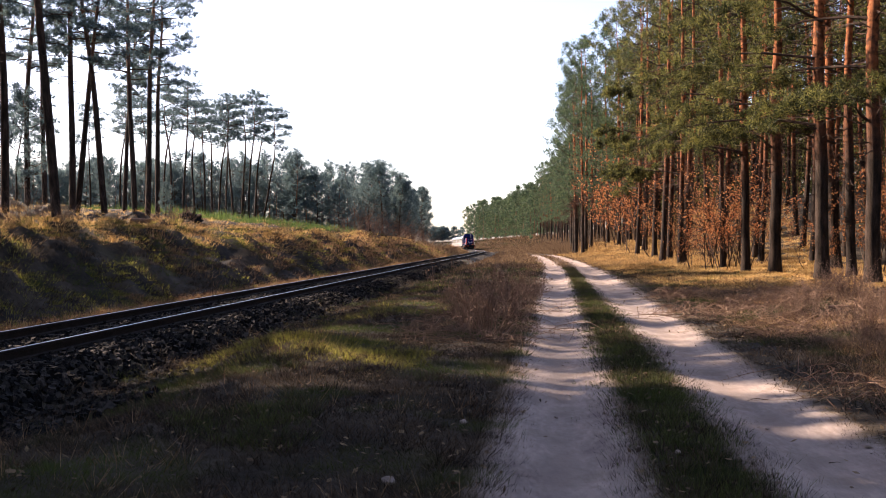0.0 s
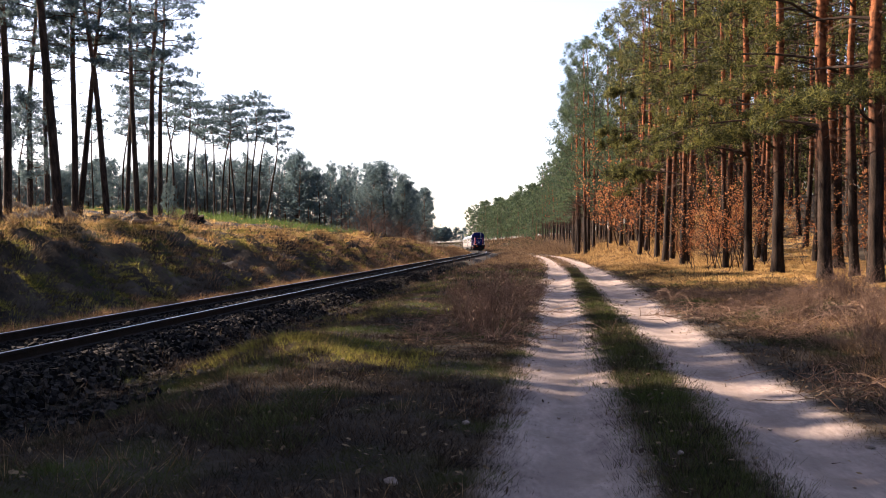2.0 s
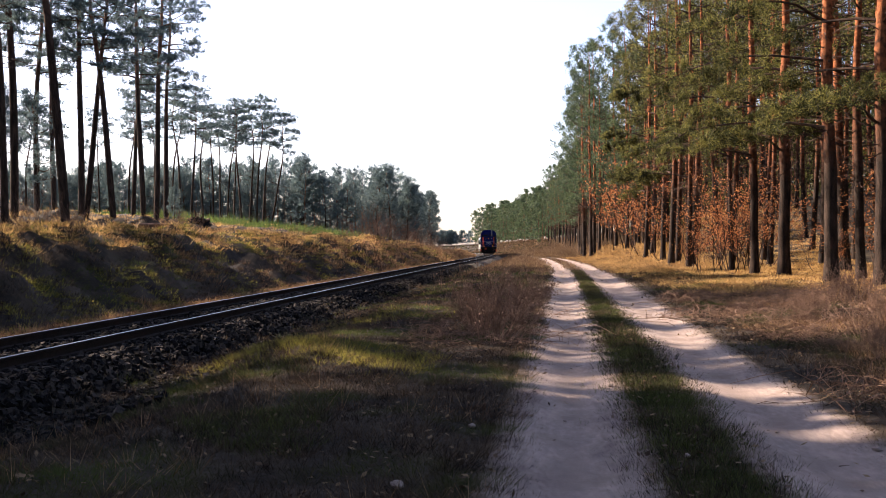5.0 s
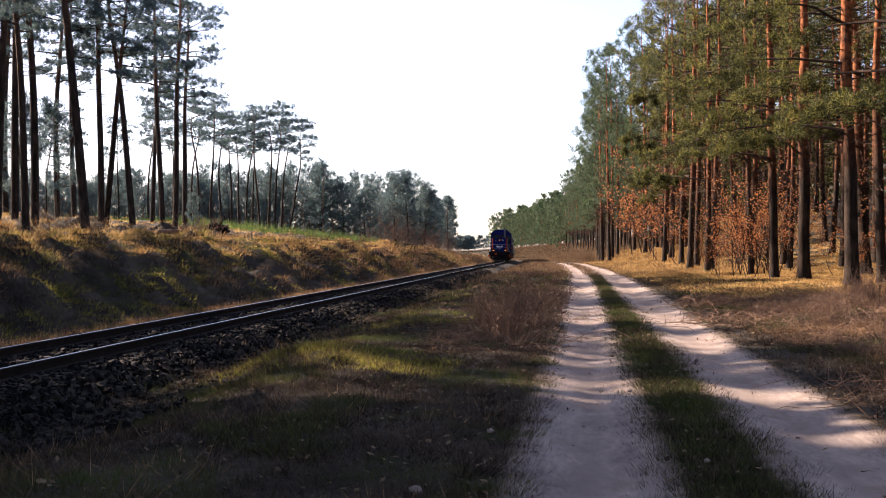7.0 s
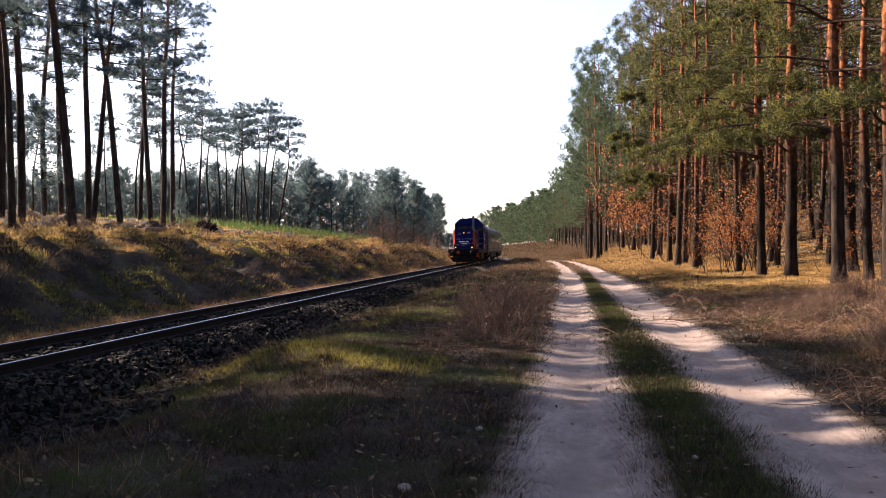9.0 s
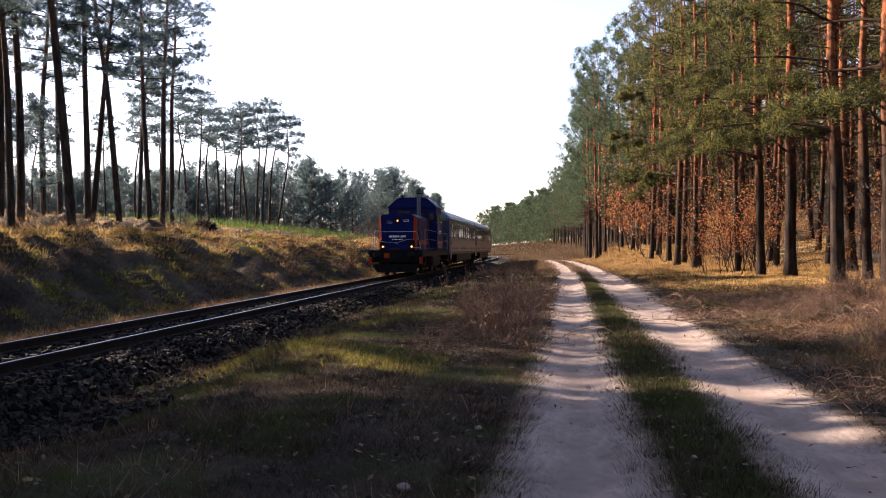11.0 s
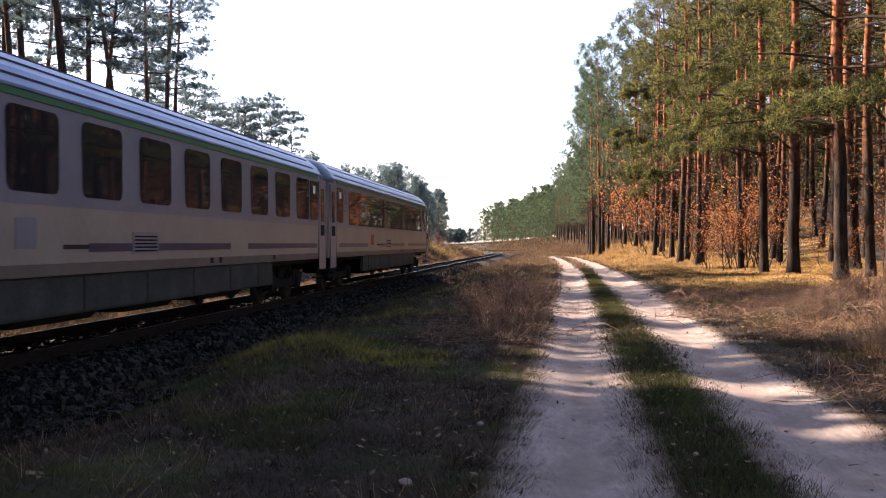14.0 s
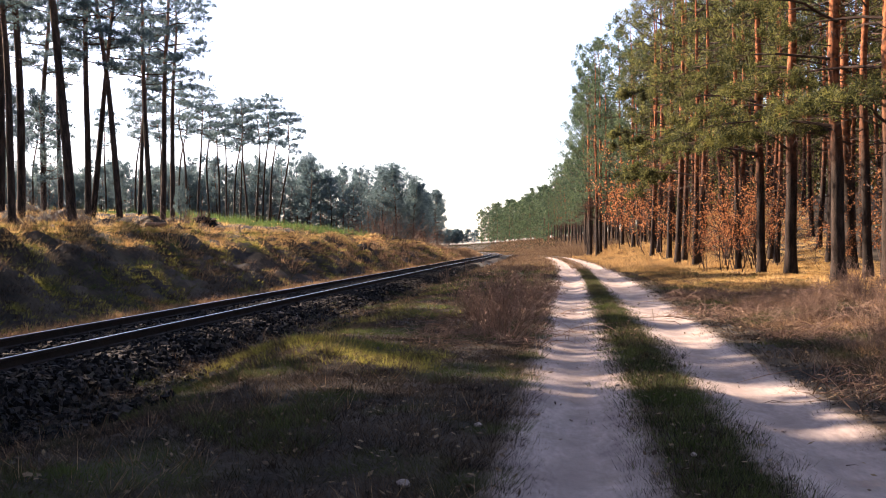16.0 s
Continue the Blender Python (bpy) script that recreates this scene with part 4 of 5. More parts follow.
def twiggy(seed, tall, stems, spread, forks=5, thick=0.012, leaves=0, leaf=0.03):
    rnd = random.Random(seed)
    wood, green = ([], []), ([], [])

    def shoot(p, d, l, r, depth):
        pts = [p]
        for k in range(3):
            d = (d + unit(rnd) * 0.22 + Vector((0, 0, 0.08))).normalized()
            pts.append(pts[-1] + d * l / 3)
        tube(*wood, pts, [r, r * 0.8, r * 0.6, r * 0.35], 3)
        if depth:
            for k in range(forks):
                q = pts[rnd.choice((1, 2, 3))]
                shoot(q, (d + unit(rnd) * 0.75).normalized(), l * rnd.uniform(0.35, 0.6), r * 0.5, depth - 1)
        elif leaves:
            for k in range(leaves):
                c = pts[rnd.choice((1, 2, 3))] + unit(rnd) * leaf * 2.0
                a = unit(rnd) * leaf * rnd.uniform(0.7, 1.3)
                b = a.cross(unit(rnd)).normalized() * leaf * 0.7
                o = len(green[0])
                green[0].extend([c - a, c + b, c + a, c - b])
                green[1].append((o, o + 1, o + 2, o + 3))

    for i in range(stems):
        a = rnd.uniform(0, 6.28)
        o = Vector((math.cos(a), math.sin(a), 0)) * rnd.random() * spread * 0.45
        shoot(o - Vector((0, 0, 0.05)), (Vector((math.cos(a), math.sin(a), 0)) * rnd.uniform(0, spread / tall) + Vector((0, 0, 1))).normalized(), tall * rnd.uniform(0.5, 0.8), thick, 2)
    return wood, green


def shrub(label, seed, x, y, **shape):
    wood, green = twiggy(seed, **shape)
    base = tagged(new("shrub"), label, "shrub")
    mesh_object("twig_mass", *wood, M_TWIG, base)
    if green[0]:
        mesh_object("foliage", *green, M_TWIG, base)
    return put(base, stand_at(x, y, 0, 1, 0, 0.02))


road_bush = shrub("dense dry brown bush beside the sandy road", 61, -0.75, 17.0, tall=1.25, stems=44, spread=1.1, forks=4, thick=0.009, leaves=2, leaf=0.018)
again(road_bush, stand_at(-1.15, 19.2, 130, 0.9))
again(road_bush, stand_at(-0.55, 21.5, 200, 0.85))
again(road_bush, stand_at(-0.3, 25.5, 20, 0.8))
for k, (x, y, s) in enumerate(((5.2, 16.5, 0.55), (6.4, 19.5, 0.7), (5.9, 23, 0.6), (7.4, 25, 0.8), (4.9, 20, 0.5), (4.5, 13.5, 0.5), (8.2, 29, 0.7))):
    again(road_bush, stand_at(x, y, 77 * k, s))


def bramble(seed, stems):
    """Low arching stems, tangled and half fallen over."""
    rnd = random.Random(seed)
    verts, faces = [], []
    for i in range(stems):
        a, l = rnd.uniform(0, 6.28), rnd.uniform(0.35, 1.3)
        d = Vector((math.cos(a), math.sin(a), 0))
        o = Vector((rnd.gauss(0, 0.35), rnd.gauss(0, 0.35), -0.03))
        up, fall = rnd.uniform(0.3, 1.1), rnd.uniform(0.5, 1.3)
        pts = [o + d * l * q + Vector((0, 0, l * (up * q - fall * q * q))) + unit(rnd) * 0.05 * min(1, 3 * q) for q in (0, 0.25, 0.5, 0.75, 1.0)]
        pts = [Vector((p.x, p.y, max(p.z, 0.01 + 0.03 * rnd.random()) if k else p.z)) for k, p in enumerate(pts)]
        tube(verts, faces, pts, [0.0065, 0.0055, 0.0045, 0.0035, 0.002], 3)
        for k in range(5):
            j = rnd.randrange(1, 4)
            p = pts[j].lerp(pts[j + 1], rnd.random())
            e = p + unit(rnd) * rnd.uniform(0.08, 0.3)
            e.z = max(e.z, 0.01)
            tube(verts, faces, [p, p.lerp(e, 0.6) + Vector((0, 0, 0.02)), e], [0.0035, 0.003, 0.0012], 3)
    base = tagged(new("bramble"), "low tangle of dry brown stems between road and forest", "bramble", "brambles beside the road")
    mesh_object("stem_tangle", verts, faces, M_TWIG, base)
    return base


def brambles():
    rnd = random.Random(91)
    kinds = [bramble(92 + k, 60) for k in range(3)]
    fresh = list(kinds)
    for i in range(44):
        y = log_y(rnd, 8.5, 34)
        x = 3.35 + lane(y) + rnd.random() ** 1.3 * (1.2 + 0.17 * y)
        m = stand_at(x, y, rnd.uniform(0, 360), rnd.uniform(0.6, 1.25), 0, 0.02)
        put(fresh.pop(), m) if fresh else again(rnd.choice(kinds), m)
    for x, y, k in ((-1.0, 16.2, 1.0), (-0.8, 18.3, 1.2), (-1.4, 20.5, 1.2), (-0.7, 23.0, 1.1), (-1.9, 18.0, 0.9)):
        again(kinds[0], stand_at(x, y, 80 * x, k, 0, 0.02))


brambles()
bank_bush = shrub("bare twiggy bush on the cutting side", 62, -16.4, 44.0, tall=1.6, stems=16, spread=1.6, forks=5, thick=0.014)
for k, (x, y, s) in enumerate(((-17.5, 36, 0.8), (-15.0, 60, 0.8), (-18.5, 52, 0.9), (-20, 38.5, 1.1), (-14.4, 72, 0.8))):
    again(bank_bush, stand_at(x, y, 99 * k, s))
brush = shrub("bare grey brown brush along the cutting", 63, -15.0, 108, tall=3.0, stems=14, spread=2.4, forks=4, thick=0.02)
g = random.Random(5)
for k in range(20):
    y = g.uniform(84, 150)
    x = -13.2 - g.random() * 3.2 - bend(y)
    again(brush, stand_at(x, y, 60 * k, g.uniform(0.5, 1.2)))


def oak(label, seed, x, y, tall, stems, spread, leaf):
    wood, green = twiggy(seed, tall, stems, spread, 6, 0.03, 5, leaf)
    base = tagged(new("oak_sapling"), label, "oak sapling", "oaks with withered leaves")
    mesh_object("branch_work", *wood, M_LIMB, base)
    mesh_object("foliage", *green, M_OAK, base)
    return put(base, stand_at(x, y))


sapling = oak("young oak with withered orange brown leaves under the pines", 71, 9.0, 50.5, 4.2, 6, 2.4, 0.05)
for k, (x, y, s) in enumerate(((10.6, 53, 1.0), (8.3, 54.5, 0.75), (11.8, 58, 1.2), (10.2, 61, 0.9), (12.5, 47, 0.7), (9.6, 76, 1.3), (8.6, 84, 1.5), (7.9, 93, 1.9), (8.6, 99, 1.7), (14.5, 44, 1.1), (16.5, 50, 1.3), (13.2, 40, 0.9), (18, 47, 1.2), (15.5, 36, 0.9), (19.5, 41, 1.1), (13, 68, 1.5))):
    again(sapling, stand_at(x, y, 50 * k, s))


def root_plate(x, y):
    rnd = random.Random(3)
    base = tagged(new("uprooted_stump"), "dark uprooted tree stump on the cleared rise", "stump")
    bm = bmesh.new()
    bmesh.ops.create_icosphere(bm, subdivisions=3, radius=0.55)
    for v in bm.verts:
        v.co *= 1 + 0.5 * noise.noise(v.co * 2.2)
        v.co.z *= 0.75
        v.co.x *= 1.4
    part("root_ball", bm, M_BED, base, "dark earthy root ball")
    verts, faces = [], []
    for k in range(16):
        d = unit(rnd)
        d.z = abs(d.z) * 0.6
        tube(verts, faces, [d * 0.4, d * 0.8 + unit(rnd) * 0.1, d * 1.1 + unit(rnd) * 0.2], [0.06, 0.04, 0.01], 4)
    mesh_object("roots", verts, faces, M_LIMB, base)
    put(base, stand_at(x, y, 20, 1.25, 0, -0.35))


root_plate(-20.1, 58.4)


def fallen_log(name, label, x, y, turn, long, thick, mat):
    verts, faces = [], []
    tube(verts, faces, [Vector((long * (k / 5 - 0.5), 0.04 * math.sin(k * 1.7), 0)) for k in range(6)], [thick * (1 - 0.06 * k) for k in range(6)], 9)
    o = len(verts) - 9
    faces.append(tuple(range(o, o + 9)))
    ob = tagged(mesh_object(name, verts, faces, mat, smooth=False), label, "log")
    z = land(x, y)
    ob.matrix_basis = Matrix.Translation((x, y, z + thick * 0.7)) @ pose(0, 0, 0, 0, 0, turn)
    return ob


fallen_log("fallen_log", "pale birch log lying on the cleared rise", -20.3, 47.0, 25, 2.2, 0.10, M_BIRCH)
fallen_log("fallen_log", "grey rotting log lying on the cleared rise", -19.0, 50.0, -10, 3.0, 0.12, M_TWIG)
fallen_log("fallen_log", "pale barked log lying on the cleared rise", -18.2, 41.5, 35, 1.8, 0.08, M_BIRCH)
fallen_log("fallen_log", "grey rotting log lying on the cleared rise", -17.3, 38.0, -20, 2.4, 0.10, M_TWIG)
fallen_log("fallen_branch", "pale bare branch lying on the cutting side", -15.6, 46.0, 60, 2.0, 0.04, M_BIRCH)
fallen_log("fallen_branch", "pale broken branch lying in the dry grass", 7.0, 22.6, 15, 1.6, 0.03, M_TWIG)
for k, (x, y, t, l) in enumerate(((0.35, 6.2, 30, 0.3), (2.3, 7.7, -15, 0.28), (1.9, 10.6, 60, 0.35), (2.2, 15.5, 20, 0.4))):
    fallen_log("twig", "small brown twig lying on the sandy road", x, y, t, l, 0.006, M_LIMB)


def stones():
    rnd = random.Random(6)
    for k, (x, y, r) in enumerate(((-0.95, 6.6, 0.05), (2.55, 8.1, 0.035), (3.55, 9.4, 0.06), (0.2, 9.5, 0.02), (2.0, 9.0, 0.02), (1.05, 7.6, 0.025), (-0.6, 8.6, 0.035), (0.75, 11.5, 0.025))):
        bm = bmesh.new()
        bmesh.ops.create_icosphere(bm, subdivisions=2, radius=r)
        for v in bm.verts:
            v.co *= 1 + 0.35 * noise.noise(v.co / r * 1.3 + Vector((k * 7, 0, 0)))
            v.co.z *= 0.6
        ob = part("stone", bm, M_SAND)
        tagged(ob, "small pale stone lying on the ground", "stone", "stones by the road")
        ob.location = (x, y, land(x, y) + 0.025)


stones()


# ---- the train ----
LOCO, COACH, SPEED = 14.6, 24.0, 20.3

M_BLUE = material("blue_paint", [(0.0009, 0.003, 0.046), (0.0012, 0.004, 0.062), (0.0017, 0.0058, 0.075)], 1.5, 0.5, bump=0.04)
M_ORANGE = material("orange_paint", [(0.27, 0.030, 0.008), (0.33, 0.038, 0.010)], 2, 0.45, bump=0.04)
M_FRAME = material("dusty_grey_paint", [(0.015, 0.012, 0.011), (0.030, 0.025, 0.021)], 3, 0.65, bump=0.1)
M_DARK = material("grimy_black", [(0.003, 0.003, 0.003), (0.008, 0.0075, 0.007)], 5, 0.75, bump=0.2)
M_HANDRAIL = material("pale_handrail_paint", [(0.28, 0.28, 0.30), (0.4, 0.4, 0.41)], 6, 0.45, bump=0)
M_LETTER = material("white_lettering", [(0.6, 0.6, 0.6), (0.7, 0.7, 0.7)], 4, 0.5, bump=0)
M_CREAM = material("cream_paint", [(0.178, 0.143, 0.117), (0.208, 0.170, 0.139), (0.232, 0.191, 0.158)], 0.9, 0.38, bump=0.03)
M_GREY = material("light_grey_paint", [(0.112, 0.106, 0.128), (0.129, 0.122, 0.145), (0.146, 0.139, 0.160)], 0.9, 0.35, bump=0.03)
M_ROOF = material("silver_roof_paint", [(0.10, 0.135, 0.22), (0.135, 0.172, 0.262), (0.17, 0.21, 0.305)], 1.2, 0.36, 0.4, bump=0.05)
M_NAVY = material("navy_stripe_paint", [(0.010, 0.011, 0.036), (0.016, 0.017, 0.05)], 3, 0.4, bump=0)
M_STRIPE = material("green_stripe_paint", [(0.008, 0.075, 0.026), (0.012, 0.10, 0.033)], 3, 0.4, bump=0)
M_GLASS = material("dark_window_glass", [(0.010, 0.010, 0.012), (0.016, 0.016, 0.018)], 0.7, 0.03, bump=0)
M_GLASS.node_tree.nodes["Principled BSDF"].inputs["Specular IOR Level"].default_value = 0.4
M_GLASS.node_tree.nodes["Principled BSDF"].inputs["IOR"].default_value = 1.22
M_STEEL = material("wheel_steel", [(0.012, 0.011, 0.010), (0.035, 0.03, 0.026)], 5, 0.6, 0.5, bump=0.1)
M_ROOFEND = material("dark_blue_grey_paint", [(0.05, 0.065, 0.10), (0.075, 0.095, 0.14)], 2, 0.45, bump=0.03)
M_SKIRT = material("grey_green_skirt_paint", [(0.022, 0.023, 0.021), (0.036, 0.036, 0.032), (0.056, 0.052, 0.045)], 1.6, 0.6, bump=0.08)
# Brown paints in the shadow along the coach body's lower edge.
M_SILL_SHADE = material("brown_sill_shade", [(0.075, 0.054, 0.042), (0.115, 0.084, 0.066)], 1.4, 0.55, bump=0.04)
M_STACK = material("grey_chimney_paint", [(0.06, 0.064, 0.072), (0.095, 0.10, 0.11)], 3, 0.5, bump=0.05)
for m in (M_DARK, M_STEEL):
    m.node_tree.nodes["Principled BSDF"].inputs["Specular IOR Level"].default_value = 0.15
for m in (M_BLUE, M_ORANGE):
    m.node_tree.nodes["Principled BSDF"].inputs["Specular IOR Level"].default_value = 0.12
M_LAMP = glow("headlamp_glow", (1.0, 0.30, 0.06), 0.35)
M_LENS = glow("headlamp_core", (1.0, 0.60, 0.28), 1.3)


def boxm(bm, x0, x1, y0, y1, z0, z1):
    bmesh.ops.create_cube(bm, size=1, matrix=Matrix.Translation(((x0 + x1) / 2, (y0 + y1) / 2, (z0 + z1) / 2)) @ Matrix.Diagonal((x1 - x0, y1 - y0, z1 - z0, 1)))


def block(name, x0, x1, y0, y1, z0, z1, mat, parent, label="", bevel=0.02):
    bm = bmesh.new()
    boxm(bm, x0, x1, y0, y1, z0, z1)
    if bevel:
        bmesh.ops.bevel(bm, geom=bm.edges[:], offset=min(bevel, 0.3 * min(x1 - x0, y1 - y0, z1 - z0)), segments=2, affect="EDGES")
    return part(name, bm, mat, parent, label)


def prism(name, outline, y0, y1, mat, parent, label="", bevel=0.0, smooth=False, open_ends=False):
    """An outline in x and z, drawn out along the vehicle."""
    bm = bmesh.new()
    a = [bm.verts.new((x, y0, z)) for x, z in outline]
    b = [bm.verts.new((x, y1, z)) for x, z in outline]
    n = len(outline)
    for k in range(n):
        bm.faces.new((a[k], b[k], b[(k + 1) % n], a[(k + 1) % n]))
    if not open_ends:
        bm.faces.new(a)
        bm.faces.new(b[::-1])
    bmesh.ops.recalc_face_normals(bm, faces=bm.faces[:])
    if bevel:
        bmesh.ops.bevel(bm, geom=bm.edges[:], offset=bevel, segments=2, affect="EDGES")
    return part(name, bm, mat, parent, label, smooth)


def pane(name, side, y0, y1, z0, z1, x, mat, parent, radius=0.1, thick=0.012, label=""):
    """A rounded plate flush on the side wall at x, facing out."""
    ring = []
    for cy, cz, a0 in ((y1 - radius, z1 - radius, 0), (y0 + radius, z1 - radius, 90), (y0 + radius, z0 + radius, 180), (y1 - radius, z0 + radius, 270)):
        for k in range(5):
            a = radians(a0 + 22.5 * k)
            ring.append((cy + radius * math.cos(a), cz + radius * math.sin(a)))
    bm = bmesh.new()
    f = [bm.verts.new((side * (x + thick), y, z)) for y, z in ring]
    r = [bm.verts.new((side * (x - 0.01), y, z)) for y, z in ring]
    bm.faces.new(f)
    for k in range(len(ring)):
        bm.faces.new((f[k], f[(k + 1) % len(ring)], r[(k + 1) % len(ring)], r[k]))
    bmesh.ops.recalc_face_normals(bm, faces=bm.faces[:])
    return part(name, bm, mat, parent, label)


def rod(name, pts, r, mat, parent, label="", n=6):
    verts, faces = [], []
    tube(verts, faces, [Vector(p) for p in pts], [r] * len(pts), n)
    return mesh_object(name, verts, faces, mat, parent, label)


def disc_profile(name, profile, mat, parent, label="", n=20, axis="x"):
    """A turned shape: (along, radius) pairs about the x axis, or about y."""
    verts, faces = [], []
    for k in range(n):
        a = 2 * math.pi * k / n
        for l, r in profile:
            verts.append((l, r * math.cos(a), r * math.sin(a)) if axis == "x" else (r * math.cos(a), l, r * math.sin(a)))
    w = len(profile)
    for k in range(n):
        for j in range(w - 1):
            faces.append((k * w + j, k * w + j + 1, ((k + 1) % n) * w + j + 1, ((k + 1) % n) * w + j))
    return mesh_object(name, verts, faces, mat, parent, label, True)


WHEELS = []


def bogie(thing, y, base_half, r, frame_low, frame_high):
    b = new("bogie")
    b.parent = thing
    b.location = (0, y, 0)
    tagged(b, "grimy black bogie with steel wheels")
    for s in (-1, 1):
        outline = [(-base_half - 0.55, frame_high - 0.12), (-base_half + 0.1, frame_high), (-0.5, frame_low + 0.06), (0.5, frame_low + 0.06), (base_half - 0.1, frame_high), (base_half + 0.55, frame_high - 0.12),
                   (base_half + 0.5, frame_high - 0.3), (0.55, frame_low - 0.14), (-0.55, frame_low - 0.14), (-base_half - 0.5, frame_high - 0.3)]
        bm = bmesh.new()
        f = [bm.verts.new((s * 1.06, p, q)) for p, q in outline]
        g2 = [bm.verts.new((s * 0.96, p, q)) for p, q in outline]
        for k in range(len(outline)):
            bm.faces.new((f[k], f[(k + 1) % len(f)], g2[(k + 1) % len(f)], g2[k]))
        bm.faces.new(f)
        bm.faces.new(g2[::-1])
        bmesh.ops.recalc_face_normals(bm, faces=bm.faces[:])
        part("side_frame", bm, M_DARK, b)
        for q in (-1, 1):
            block("axle_box", s * 1.0 - 0.13, s * 1.0 + 0.13, q * base_half - 0.16, q * base_half + 0.16, r - 0.16, r + 0.16, M_DARK, b)
            block("spring", s * 1.01 - 0.07, s * 1.01 + 0.07, q * base_half - 0.42, q * base_half - 0.24, r - 0.05, r + 0.3, M_DARK, b)
    for q in (-1, 1):
        prof = []
        for s in (-1, 1):
            e = [(0.70, 0.001), (0.70, 0.09), (0.66, 0.09), (0.66, r - 0.09), (0.685, r - 0.06), (0.685, r + 0.026), (0.715, r + 0.026), (0.725, r), (0.82, r - 0.004), (0.82, r - 0.07),
                 (0.78, r - 0.10), (0.76, 0.12), (0.86, 0.10), (0.86, 0.001)]
            prof += [(s * l, v) for l, v in (e if s > 0 else e[::-1])]
        w = disc_profile("wheelset", prof, M_STEEL, b, "worn steel wheelset", 28)
        WHEELS.append((w, (0, q * base_half, r), r))
    return b


def buffers(thing, y, out, z=1.05):
    for s in (-0.875, 0.875):
        b = disc_profile("buffer", [(0, 0.001), (0, 0.13), (out * 0.3, 0.13), (out * 0.3, 0.085), (out * 0.52, 0.085), (out * 0.52, 0.22), (out * 0.58, 0.23), (out * 0.6, 0.001)], M_DARK, thing,
                         "black round buffer", 20, "y")
        b.location = (s, y, z)
    h = block("coupling_hook", -0.05, 0.05, y + (0 if out > 0 else out * 0.5), y + (out * 0.5 if out > 0 else 0), z - 0.12, z + 0.05, M_DARK, thing)


def locomotive():
    base = tagged(new("locomotive"), "blue diesel locomotive with orange corners and pale handrails on the track", "locomotive")
    F = -LOCO / 2 + 0.62          # front face of the frame
    R = LOCO / 2 - 0.62
    HW = 0.98                     # half width of the hoods
    block("frame", -1.36, 1.36, F + 0.12, R - 0.12, 0.98, 1.30, M_FRAME, base, "dusty grey underframe")
    block("walkway", -1.38, 1.38, F, R, 1.30, 1.335, M_DARK, base)
    for y in (F, R):
        d = 1 if y < 0 else -1
        beam = block("buffer_beam", -1.36, 1.36, min(y, y + d * 0.12), max(y, y + d * 0.12), 0.72, 1.30, M_DARK, base, "black buffer beam")
        for s in (-1, 1):
            block("step_panel", s * 1.3 - 0.09, s * 1.3 + 0.09, min(y - d * 0.02, y - d * 0.07), max(y - d * 0.02, y - d * 0.07), 0.62, 0.98, M_ORANGE, beam, "orange step panel")
        block("beam_plate", -0.60, -0.32, min(y - d * 0.005, y - d * 0.03), max(y - d * 0.005, y - d * 0.03), 0.92, 1.18, M_ORANGE, beam, "orange plate")
        buffers(base, y, -d * 0.62)
        prism_pts = [(-1.2, 0.62), (-0.95, 0.20), (0.95, 0.20), (1.2, 0.62)]
        prism("plough", prism_pts, y - d * 0.02, y + d * 0.10, M_DARK, base, "black rail guard plough")
    # front hood: chamfered front corners in orange
    h0, h1 = F + 0.62, -0.12
    zt = 3.18
    hood = prism("front_hood", [(-HW, 1.335), (-HW, zt - 0.16), (-HW + 0.2, zt), (HW - 0.2, zt), (HW, zt - 0.16), (HW, 1.335)], h0 + 0.16, h1, M_BLUE, base, "deep blue hood", 0.015)
    prism("hood_front", [(-0.80, 1.34), (-0.86, zt - 0.14), (-0.74, zt - 0.02), (0.74, zt - 0.02), (0.86, zt - 0.14), (0.80, 1.34)], h0, h0 + 0.17, M_BLUE, hood, "bright blue front panel", 0.01)
    for s in (-1, 1):
        bm = bmesh.new()
        ring = [(s * 0.804, h0 + 0.004), (s * (HW + 0.004), h0 + 0.17), (s * (HW + 0.004), h0 + 0.30), (s * 0.74, h0 + 0.2)]
        lo = [bm.verts.new((x, y, 1.34)) for x, y in ring]
        hi = [bm.verts.new((x + s * 0.03 * (1 if k in (0, 3) else 0), y, zt - 0.12)) for k, (x, y) in enumerate(ring)]
        for k in range(4):
            bm.faces.new((lo[k], lo[(k + 1) % 4], hi[(k + 1) % 4], hi[k]))
        bm.faces.new(lo)
        bm.faces.new(hi)
        bmesh.ops.recalc_face_normals(bm, faces=bm.faces[:])
        part("corner_panel", bm, M_ORANGE, hood, "orange corner panel")
        housing = block("lamp_housing", s * 0.75 - 0.15, s * 0.75 + 0.15, h0 - 0.05, h0 + 0.12, 1.34, 1.85, M_DARK, base, "black headlamp housing", 0.04)
        lamp = disc_profile("headlight", [(0, 0.001), (0, 0.035), (0.01, 0.055), (0.03, 0.06)], M_LAMP, housing, "glowing orange headlight", 16, "y")
        lamp.location = (s * 0.745, h0 - 0.075, 1.51)
        core = disc_profile("bulb", [(-0.004, 0.001), (-0.004, 0.022), (0.01, 0.023)], M_LENS, housing, "", 12, "y")
        core.location = (s * 0.745, h0 - 0.078, 1.51)
        for z in (1.52, 1.63, 1.74, 1.86, 1.98, 2.56, 2.64, 2.72, 2.80):
            block("louvre", s * HW - 0.012, s * HW + 0.012, h0 + 0.75, h0 + 1.2, z, z + 0.03, M_DARK, hood, bevel=0)
